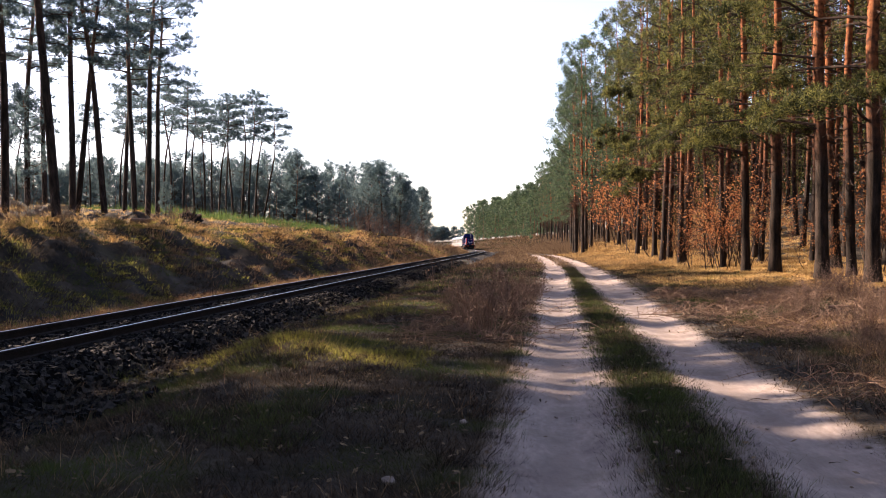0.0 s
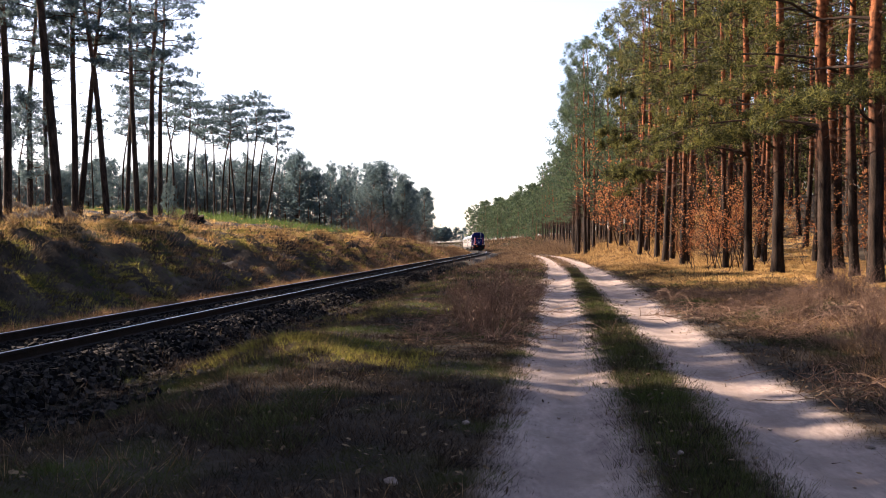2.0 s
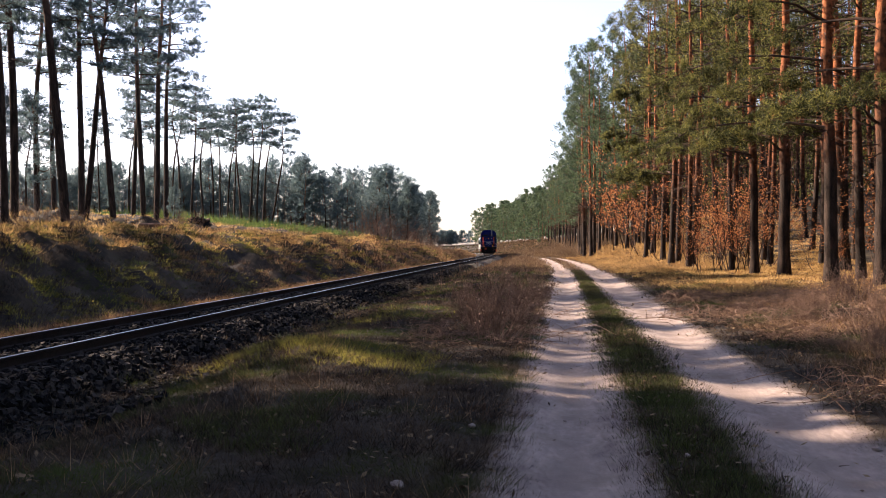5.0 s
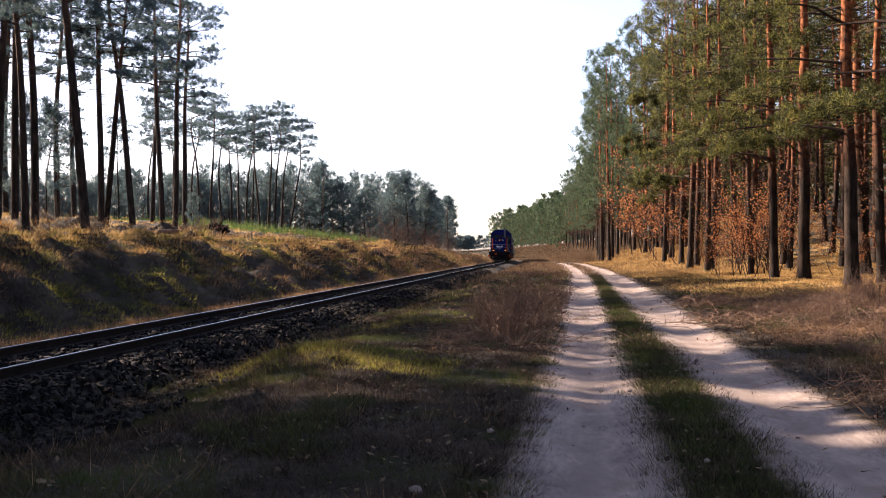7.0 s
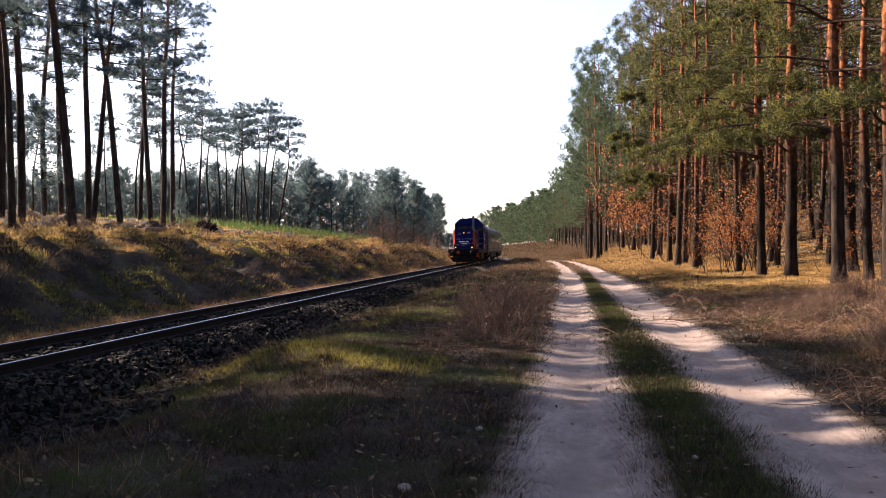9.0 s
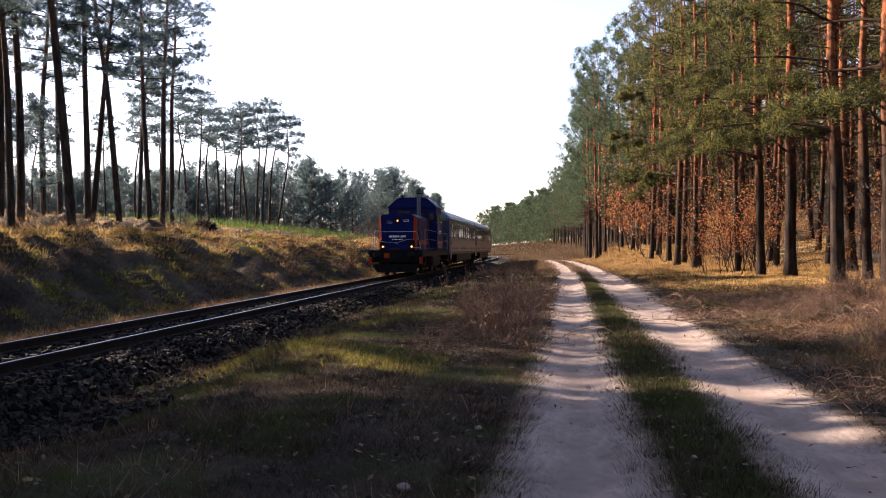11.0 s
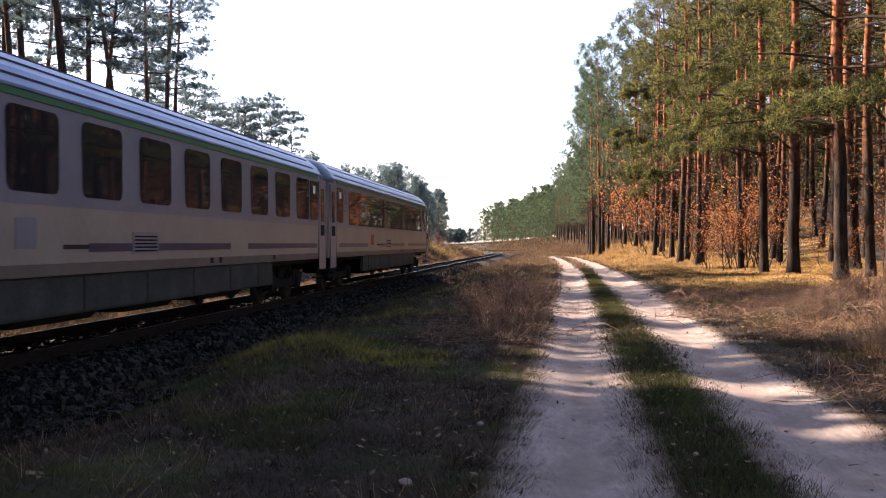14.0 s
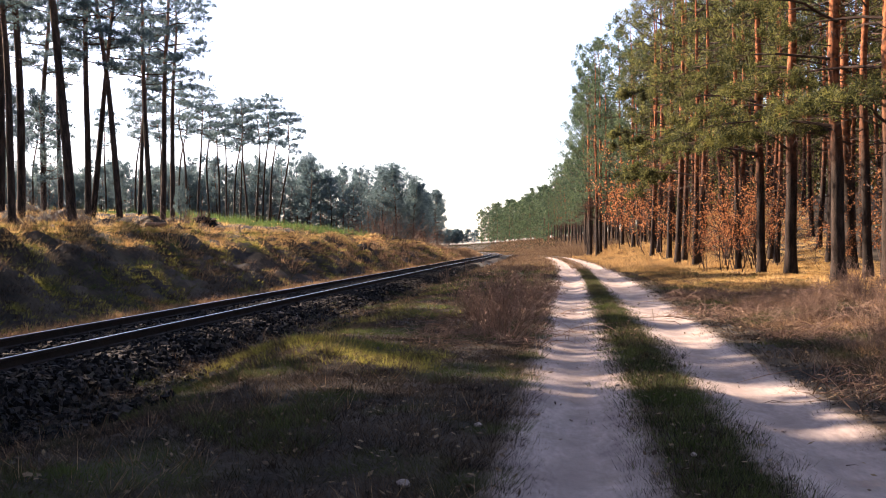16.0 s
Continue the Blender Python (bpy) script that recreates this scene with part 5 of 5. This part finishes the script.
        block("side_door", s * HW - 0.008, s * HW + 0.008, h0 + 0.55, h0 + 1.35, 1.45, 2.35, M_DARK, hood, "dark grille door", 0)
        for k in range(4):
            y = h0 + 1.6 + 1.05 * k
            block("hood_door", s * HW - 0.009, s * HW + 0.009, y, y + 0.98, 1.42, 2.62, M_BLUE, hood, bevel=0.006)
        block("hood_stripe", s * (HW + 0.009) - 0.004, s * (HW + 0.009) + 0.004, h0 + 1.6, h1 - 0.35, 1.62, 1.84, M_ORANGE, hood, "orange stripe", 0)
        for z in (2.05, 2.16, 2.27):
            block("emblem_bar", s * (HW + 0.012) - 0.004, s * (HW + 0.012) + 0.004, h0 + 1.75, h0 + 1.98 + 0.1 * (2.27 - z), z, z + 0.08, M_ORANGE, hood, "orange emblem", 0)
    top = disc_profile("top_headlight", [(0, 0.001), (0, 0.035), (0.01, 0.052), (0.03, 0.06)], M_LAMP, hood, "glowing orange headlight", 16, "y")
    top.location = (0.02, h0 - 0.035, 2.84)
    tc = disc_profile("bulb", [(-0.004, 0.001), (-0.004, 0.02), (0.01, 0.021)], M_LENS, hood, "", 12, "y")
    tc.location = (0.02, h0 - 0.038, 2.84)
    block("lamp_box", -0.12, 0.16, h0 - 0.022, h0 + 0.02, 2.71, 2.97, M_DARK, hood)
    # lettering as plain bars, emblem plates
    x = -0.42
    for k, w in enumerate((0.07, 0.07, 0.07, 0.07, 0.05, 0.07, 0.04, 0.07, 0.07, 0.07)):
        block("number_bar", x, x + w, h0 - 0.006, h0 + 0.004, 1.985 if k != 6 else 2.03, 2.085 if k != 6 else 2.05, M_LETTER, hood, "white bar of lettering", 0)
        x += w + 0.022
    for x0, x1 in ((-0.28, -0.22), (-0.19, 0.02), (0.05, 0.2), (0.22, 0.28)):
        block("number_bar", x0, x1, h0 - 0.006, h0 + 0.004, 1.86, 1.90, M_LETTER, hood, "white bar of lettering", 0)
    block("number_bar", -0.10, 0.06, h0 - 0.006, h0 + 0.004, 1.645, 1.66, M_LETTER, hood, "white bar of lettering", 0)
    block("emblem_plate", 0.33, 0.59, h0 - 0.006, h0 + 0.004, 2.795, 2.89, M_LETTER, hood, "white outlined emblem", 0)
    block("emblem_plate", 0.35, 0.57, h0 - 0.009, h0 + 0.002, 2.815, 2.87, M_BLUE, hood, "blue emblem field", 0)
    block("emblem_plate", -0.58, -0.26, h0 - 0.006, h0 + 0.004, 2.725, 2.74, M_LETTER, hood, "thin pale line", 0)
    block("emblem_plate", -0.54, -0.32, h0 - 0.006, h0 + 0.004, 2.78, 2.87, M_NAVY, hood, "dark emblem", 0)
    block("hose_box", -0.42, 0.10, h0 - 0.14, h0, 1.34, 1.44, M_FRAME, base, "grey coupling box")
    block("hood_vent", -0.4, 0.4, h0 + 0.6, h0 + 1.4, zt, zt + 0.06, M_DARK, hood)
    rod("horn", [(-0.3, h0 + 0.25, zt), (-0.3, h0 + 0.25, zt + 0.09)], 0.04, M_DARK, hood)
    # exhaust stack
    stack = prism("chimney", [(0.46, 2.8), (0.46, 4.46), (0.66, 4.46), (0.66, 2.8)], -1.72, -1.54, M_STACK, base, "tall grey exhaust stack", 0.02)
    block("stack_rim", 0.44, 0.68, -1.74, -1.52, 4.43, 4.49, M_DARK, stack)
    # cab
    c0, c1, cw, ez = h1, 2.75, 1.43, 3.74
    cab = prism("cab", [(-cw, 1.335), (-cw, 2.4), (-cw + 0.07, ez), (cw - 0.07, ez), (cw, 2.4), (cw, 1.335)], c0, c1, M_BLUE, base, "dark blue driver's cab", 0.02)
    roof = prism("cab_roof", [(-cw + 0.02, ez), (-cw + 0.05, ez + 0.06), (-0.90, 4.24), (-0.7, 4.32), (0.7, 4.32), (0.90, 4.24), (cw - 0.05, ez + 0.06), (cw - 0.02, ez)], c0 - 0.10, c1 + 0.14, M_BLUE, cab, "rounded blue roof", 0.02)
    block("roof_hatch", -0.1, 0.62, c0 + 0.3, c0 + 1.3, 4.32, 4.39, M_ROOF, roof, "pale grey roof hatch")
    for y in (c0 + 0.35, c0 + 0.5):
        rod("roof_horn", [(-0.6, y, 4.28), (-0.6, y, 4.40), (-0.6, y - 0.25, 4.44)], 0.045, M_DARK, roof)
    block("beacon", cw - 0.3, cw - 0.16, c1 + 0.02, c1 + 0.14, ez + 0.1, ez + 0.25, M_DARK, roof)
    for s in (-1, 1):
        pane("cab_window", s, c0 + 0.25, c0 + 1.25, 2.62, 3.42, cw - 0.055, M_GLASS, cab, 0.06, 0.03)
        pane("cab_window", s, c0 + 1.55, c1 - 0.2, 2.62, 3.42, cw - 0.055, M_GLASS, cab, 0.06, 0.03)
        block("cab_stripe", s * cw - 0.006, s * cw + 0.006, c0 + 0.02, c1 - 0.02, 1.62, 1.84, M_ORANGE, cab, "orange stripe", 0)
        for k in range(2):
            for z in (1.44, 1.50, 1.56, 1.66, 1.72, 1.78):
                block("grille_bar", s * (cw + 0.008) - 0.005, s * (cw + 0.008) + 0.005, c0 + 0.2 + 1.2 * k, c0 + 1.15 + 1.2 * k, z, z + 0.018, M_HANDRAIL, cab, bevel=0)
        block("side_plate", s * (cw - 0.005) - 0.006, s * (cw - 0.005) + 0.006, c1 - 0.75, c1 - 0.1, 1.95, 2.16, M_FRAME, cab, "grey plate", 0)
        for y0, y1, z in ((c0 + 0.75, c0 + 0.95, 2.36), (c0 + 1.0, c0 + 1.9, 2.36), (c0 + 1.0, c0 + 1.7, 2.25)):
            block("number_bar", s * cw - 0.008, s * cw + 0.006, y0, y1, z, z + 0.07, M_LETTER, cab, "white bar of lettering", 0)
        rod("mirror_arm", [(s * cw, c0 + 0.03, 2.3), (s * (cw + 0.1), c0 - 0.03, 2.35), (s * (cw + 0.1), c0 - 0.03, 2.85), (s * cw, c0 + 0.03, 2.9)], 0.018, M_HANDRAIL, cab, "pale grab rail")
        for y, d in ((c0, -1), (c1, 1)):
            w = block("cab_window", min(s * 0.9, s * 1.22), max(s * 0.9, s * 1.22), min(y, y + d * 0.012), max(y, y + d * 0.012), 2.65, 3.4, M_GLASS, cab, bevel=0.004)
            block("cab_window", min(s * 0.12, s * 0.8), max(s * 0.12, s * 0.8), min(y, y + d * 0.012), max(y, y + d * 0.012), 3.05, 3.55, M_GLASS, cab, bevel=0.004)
    # rear hood
    rear = prism("rear_hood", [(-HW, 1.335), (-HW, 2.72), (-HW + 0.2, 2.85), (HW - 0.2, 2.85), (HW, 2.72), (HW, 1.335)], c1, R - 0.75, M_BLUE, base, "deep blue hood", 0.015)
    for s in (-1, 1):
        locker = block("locker", min(s * HW, s * 1.30), max(s * HW, s * 1.30), c1, c1 + 1.25, 1.335, 2.45, M_BLUE, base, "blue equipment locker")
        block("locker_stripe", s * 1.30 - 0.005, s * 1.30 + 0.005, c1 + 0.04, c1 + 1.2, 1.62, 1.84, M_ORANGE, locker, "orange stripe", 0)
    # handrails
    rr = 0.012
    for s in (-1, 1):
        e = s * 1.33
        a0, a1 = F + 1.6, c0 - 0.05
        g = rod("handrail", [(e, a0 - 0.18, 1.33), (e, a0 - 0.12, 2.2), (e, a0 - 0.02, 2.36), (e, a0 + 0.12, 2.40), (e, a1, 2.36)], rr, M_HANDRAIL, base, "pale painted handrail")
        rod("lower_rail", [(e, a0 - 0.12, 1.88), (e, a1, 1.86)], rr * 0.8, M_HANDRAIL, g)
        rod("toe_rail", [(e, a0 - 0.15, 1.42), (e, a1, 1.42)], rr * 0.7, M_HANDRAIL, g)
        for k in range(1, 4):
            y = a0 + (a1 - a0) * k / 3.3
            rod("post", [(e, y, 1.33), (e, y, 2.37)], rr * 0.9, M_DARK, g)
        b0, b1 = c1 + 1.3, R - 0.2
        g = rod("handrail", [(e, b0, 2.30), (e, b1 - 0.12, 2.30), (e, b1, 2.2), (e, b1, 1.33)], rr, M_HANDRAIL, base, "pale painted handrail")
        rod("lower_rail", [(e, b0, 1.85), (e, b1, 1.85)], rr * 0.8, M_HANDRAIL, g)
        rod("toe_rail", [(e, b0, 1.42), (e, b1, 1.42)], rr * 0.7, M_HANDRAIL, g)
        rod("post", [(e, b0 + 0.7, 1.33), (e, b0 + 0.7, 2.3)], rr * 0.9, M_DARK, g)
        steps = block("step", s * 1.28 - 0.1, s * 1.28 + 0.1, F + 0.9, F + 1.5, 0.45, 0.5, M_DARK, base)
        block("step", s * 1.28 - 0.1, s * 1.28 + 0.1, F + 0.9, F + 1.5, 0.85, 0.9, M_DARK, base)
        block("step_side", s * 1.35 - 0.012, s * 1.35 + 0.012, F + 1.5, F + 1.53, 0.42, 1.3, M_ORANGE, base, "orange step side", 0)
        block("tank_side", s * 1.2 - 0.15, s * 1.2 + 0.15, -1.7, 1.9, 0.42, 0.98, M_FRAME, base, "dusty fuel tank", 0.05)
    y = F + 0.06
    g = rod("front_rail", [(-1.28, y, 1.33), (-1.28, y, 1.5), (-1.1, y, 2.27), (1.02, y, 2.27), (1.1, y, 2.2), (1.28, y, 1.4), (1.28, y, 1.33)], rr, M_HANDRAIL, base, "pale painted handrail")
    for x, z in ((-0.6, 1.85), (0.6, 1.85)):
        rod("post", [(x * 0.86, y, 1.33), (x * 0.86, y, 2.27)], rr * 0.8, M_BLUE, g)
    rod("lower_rail", [(-1.18, y, 1.86), (-0.52, y, 1.74), (0.1, y, 1.72), (0.52, y, 1.86), (1.16, y, 1.9)], rr * 0.7, M_HANDRAIL, g)
    rod("side_rail", [(-1.33, F + 0.9, 1.33), (-1.33, F + 0.9, 2.05), (-1.33, F + 0.75, 2.18), (-1.33, F + 0.15, 2.18)], rr * 0.9, M_HANDRAIL, g)
    rod("toe_rail", [(-1.28, y, 1.45), (-0.8, y, 1.45)], rr * 0.8, M_HANDRAIL, g)
    rod("toe_rail", [(0.8, y, 1.45), (1.28, y, 1.45)], rr * 0.8, M_HANDRAIL, g)
    for yb in (-3.5, 3.5):
        bogie(base, yb, 1.3, 0.55, 0.62, 0.92)
    return base


SECTION = [(1.41, 1.03), (1.425, 2.0), (1.41, 3.20), (1.37, 3.36), (1.24, 3.58), (1.0, 3.79), (0.65, 3.94), (0.3, 4.01), (0.0, 4.03)]


def coach(panorama):
    label = ("cream and grey coach with long dark window band" if panorama else "cream and grey passenger coach with rounded windows") + " on the track"
    base = tagged(new("coach"), label, "railway coach", "coaches of the train")
    H = 11.85
    low = SECTION[:3]
    body = prism("body", low + [(-x, z) for x, z in low[::-1]], -H, H, M_CREAM, base, "cream painted body", 0.01)
    roofp = [(1.41, 3.201)] + SECTION[3:]
    roof = prism("roof", roofp + [(-x, z) for x, z in roofp[-2::-1]], -H + 0.75, H - 0.75, M_ROOF, base, "silvery ribbed roof", smooth=False)
    for e in (-1, 1):
        y0, y1 = sorted((e * (H - 0.75), e * H))
        bm = bmesh.new()
        for k, (y, s, dz) in enumerate(((e * (H - 0.75), 1.0, 0.0), (e * (H - 0.35), 0.985, -0.05), (e * H, 0.90, -0.22))):
            ring = [(x * s, max(3.201, z + dz * (z - 3.2) / 0.83)) for x, z in roofp]
            full = ring + [(-x, z) for x, z in ring[-2::-1]]
            vs = [bm.verts.new((x, y, z)) for x, z in full]
            if k:
                for j in range(len(vs)):
                    bm.faces.new((old[j], vs[j], vs[(j + 1) % len(vs)], old[(j + 1) % len(vs)]))
            old = vs
        bm.faces.new(old)
        bmesh.ops.recalc_face_normals(bm, faces=bm.faces[:])
        part("roof_end", bm, M_ROOFEND, roof, "smooth sloping roof end", True)
        gang = block("gangway", -0.62, 0.62, min(e * H, e * (H + 0.14)), max(e * H, e * (H + 0.14)), 1.05, 3.35, M_DARK, base, "black rubber gangway", 0.08)
        block("end_panel", -1.38, 1.38, min(e * H, e * (H + 0.02)), max(e * H, e * (H + 0.02)), 1.03, 3.18, M_NAVY if not panorama else M_GREY, base, "dark end wall", 0.0)
        buffers(base, e * (H - 0.45), e * 0.98)
    for s in (-1, 1):
        for x, z, w in ((1.31, 3.475, 0.009), (1.13, 3.685, 0.009), (0.84, 3.865, 0.009), (0.48, 3.98, 0.009)):
            n = Vector((x * 0.55, 0, 1.0)).normalized()
            block("roof_rib", s * x - w, s * x + w, -H + 1.2, H - 1.2, z - 0.02, z + 0.012, M_NAVY, roof, "dark roof seam", 0)
        block("gutter", s * 1.40 - 0.02, s * 1.40 + 0.025, -H + 0.5, H - 0.5, 3.30, 3.33, M_ROOF, roof, bevel=0)
        block("green_stripe", s * 1.418 - 0.006, s * 1.418 + 0.007, -H + 1.1, H - 1.1, 3.20, 3.285, M_STRIPE, base, "green stripe under the roof", 0)
        prism("window_panel", [(s * (x - 0.01), z) for x, z in ((1.4235, 1.92), (1.425, 2.0), (1.41, 3.195))] + [(s * (x + 0.003), z) for x, z in ((1.41, 3.195), (1.425, 2.0), (1.4235, 1.92))],
              -H, H, M_GREY, base, "light grey window panel")
        for y0, y1 in ((-H + 1.5, -5.6), (-3.0, 3.2), (4.4, H - 1.2)):
            block("navy_stripe", s * 1.417 - 0.006, s * 1.417 + 0.006, y0, y1, 1.33, 1.45, M_NAVY, base, "dark blue waist stripe", 0)
        block("sill_rib", s * 1.413 - 0.008, s * 1.413 + 0.012, -H + 1.2, H - 1.2, 1.19, 1.21, M_CREAM, base, bevel=0)
        for e in (-1, 1):
            y0, y1 = sorted((e * (H - 0.16), e * (H - 0.96)))
            door = block("door", s * 1.405 - 0.02, s * 1.405 + 0.027, y0, y1, 0.74, 3.12, M_GREY, base, "light grey entrance door", 0.01)
            pane("door_window", s, y0 + 0.2, y1 - 0.2, 2.05, 2.95, 1.428, M_GLASS, door, 0.05)
            pane("door_panel", s, y0 + 0.18, y1 - 0.18, 1.66, 1.95, 1.428, M_DARK, door, 0.03)
            for q in (y0 - 0.02, y1 + 0.02):
                block("door_gap", s * 1.41 - 0.02, s * 1.41 + 0.02, q - 0.012, q + 0.012, 0.76, 3.14, M_DARK, door, bevel=0)
            y0, y1 = sorted((e * (H - 1.12), e * (H - 1.98)))
            w = pane("window", s, y0, y1, 2.07, 3.10, 1.418, M_GLASS, base, 0.1, 0.016, "dark rounded window")
            block("notice", s * 1.432 - 0.004, s * 1.432 + 0.006, y0 + 0.3, y0 + 0.55, 2.78, 2.98, M_LETTER, w, "white paper notice", 0)
        # class numeral by each end
        for e in (-1, 1):
            cu = bpy.data.curves.new("class_numeral", "FONT")
            cu.body, cu.size, cu.extrude, cu.align_x = "2", 0.6, 0.002, "CENTER"
            cu.materials.append(M_NAVY)
            t = new("class_numeral", cu)
            t.parent = base
            t.matrix_basis = pose(s * 1.436, e * (H - 2.30), 2.66, 90, 0, 90 * s)
            block("notice_bar", s * 1.428 - 0.004, s * 1.428 + 0.004, e * (H - 2.30) - 0.1, e * (H - 2.30) + 0.1, 2.42, 2.46, M_NAVY, base, "dark bar of lettering", 0)
        if panorama:
            band = pane("window_band", s, -H + 2.9, H - 2.75, 2.02, 3.10, 1.418, M_GLASS, base, 0.06, 0.014, "continuous dark window band")
            for k in range(9):
                y = -H + 4.7 + 1.9 * k
                block("window_joint", s * 1.434 - 0.003, s * 1.434 + 0.002, y, y + 0.03, 2.04, 3.08, M_DARK, band, bevel=0)
                block("vent_light", s * 1.434 - 0.003, s * 1.434 + 0.004, y + 0.1, y + 1.8, 2.80, 2.82, M_DARK, band, bevel=0)
        else:
            for k in range(10):
                y = -H + 2.80 + 1.945 * k
                w = pane("window", s, y, y + 1.28, 2.07, 3.10, 1.418, M_GLASS, base, 0.13, 0.016, "dark rounded window")
                block("vent_bar", s * 1.434 - 0.003, s * 1.434 + 0.005, y + 0.06, y + 1.22, 2.80, 2.825, M_DARK, w, bevel=0)
        for y in (-H + 6.9, -H + 7.25):
            block("emblem", s * 1.421 - 0.005, s * 1.421 + 0.006, y, y + (0.30 if y < -5 else 0.5), 1.38, 1.76, (M_ORANGE if panorama else M_GREY) if y < -H + 7 else M_CREAM, base, "red and pale emblem" if panorama else "pale outlined emblem", 0)
        block("lettering", s * 1.418 - 0.005, s * 1.418 + 0.005, -H + 8.1, -H + 9.5, 1.37, 1.43, M_FRAME, base, "grey bar of lettering", 0)
        vent = block("vent_grille", s * 1.422 - 0.006, s * 1.422 + 0.008, -H + 10.3, -H + 11.3, 1.28, 1.62, M_GREY, base, "slatted vent grille", 0)
        for k in range(5):
            block("slat", s * 1.431 - 0.004, s * 1.431 + 0.004, -H + 10.36, -H + 11.24, 1.32 + 0.055 * k, 1.345 + 0.055 * k, M_DARK, vent, bevel=0)
        for y in (2.0, 2.5, 6.3):
            block("fitting", s * 1.417 - 0.005, s * 1.417 + 0.006, y, y + 0.16, 1.08, 1.18, M_DARK, base, bevel=0)
        skirt = block("skirt", s * 1.33 - 0.05, s * 1.33 + 0.05, -6.4, 6.4, 0.50, 1.03, M_SKIRT, base, "dusty grey green skirt panel", 0.04)
        block("lower_sill", s * 1.412 - 0.008, s * 1.412 + 0.008, -H + 1.0, H - 1.0, 1.035, 1.185, M_SILL_SHADE, base, "lower sill coloured brown for the shade along it", 0)
        for q in (-5.3, -3.1, -0.9, 1.2, 3.3, 5.2):
            block("skirt_joint", s * 1.378 - 0.004, s * 1.378 + 0.006, q, q + 0.035, 0.54, 1.0, M_DARK, skirt, bevel=0)
        for e in (-1, 1):
            block("footstep", s * 1.3 - 0.1, s * 1.3 + 0.1, e * (H - 0.56) - 0.35, e * (H - 0.56) + 0.35, 0.5, 0.54, M_DARK, base)
    block("underframe", -1.25, 1.25, -H + 0.1, H - 0.1, 0.92, 1.06, M_DARK, base, "black underframe", 0)
    for y, l in ((-4.6, 2.4), (-1.2, 2.0), (2.2, 2.6)):
        block("equipment_box", -1.15, 1.15, y, y + l, 0.38, 0.92, M_DARK, base, "black underfloor equipment box", 0.05)
    for e in (-1, 1):
        bogie(base, e * 8.6, 1.25, 0.46, 0.5, 0.78)
    rod("roof_vent", [(0, -H + 1.8, 3.98), (0, -H + 1.8, 4.12)], 0.16, M_DARK, roof, "", 10)
    return base


loco, coach_a, coach_b = locomotive(), coach(False), coach(True)


def lead(t):
    """Where the front of the train is on the track."""
    return 20.25 + SPEED * (12.5 - t) - 3.7 * max(0.0, t - 15.45) ** 2


def motions():
    def rows(behind, half):
        out = []
        for k in range(65):
            t = k * 0.25
            s = lead(t) + behind
            a, b = on_track(s - half, 0, RAIL)[0], on_track(s + half, 0, RAIL)[0]
            d = b - a
            out.append((t, Matrix.Translation((a + b) / 2) @ pose(0, 0, 0, math.degrees(math.atan2(d.z, d.y)), 0, -math.degrees(math.atan2(d.x, d.y)))))
        return out

    walk(loco, rows(LOCO / 2, 3.5))
    walk(coach_a, rows(LOCO + COACH / 2, 8.6))
    walk(coach_b, rows(LOCO + COACH * 1.5, 8.6))
    for w, spot, r in WHEELS:
        walk(w, [(k / FPS, Matrix.Translation(spot) @ pose(0, 0, 0, math.degrees(SPEED * k / FPS / r))) for k in range(16 * FPS + 1)])


motions()
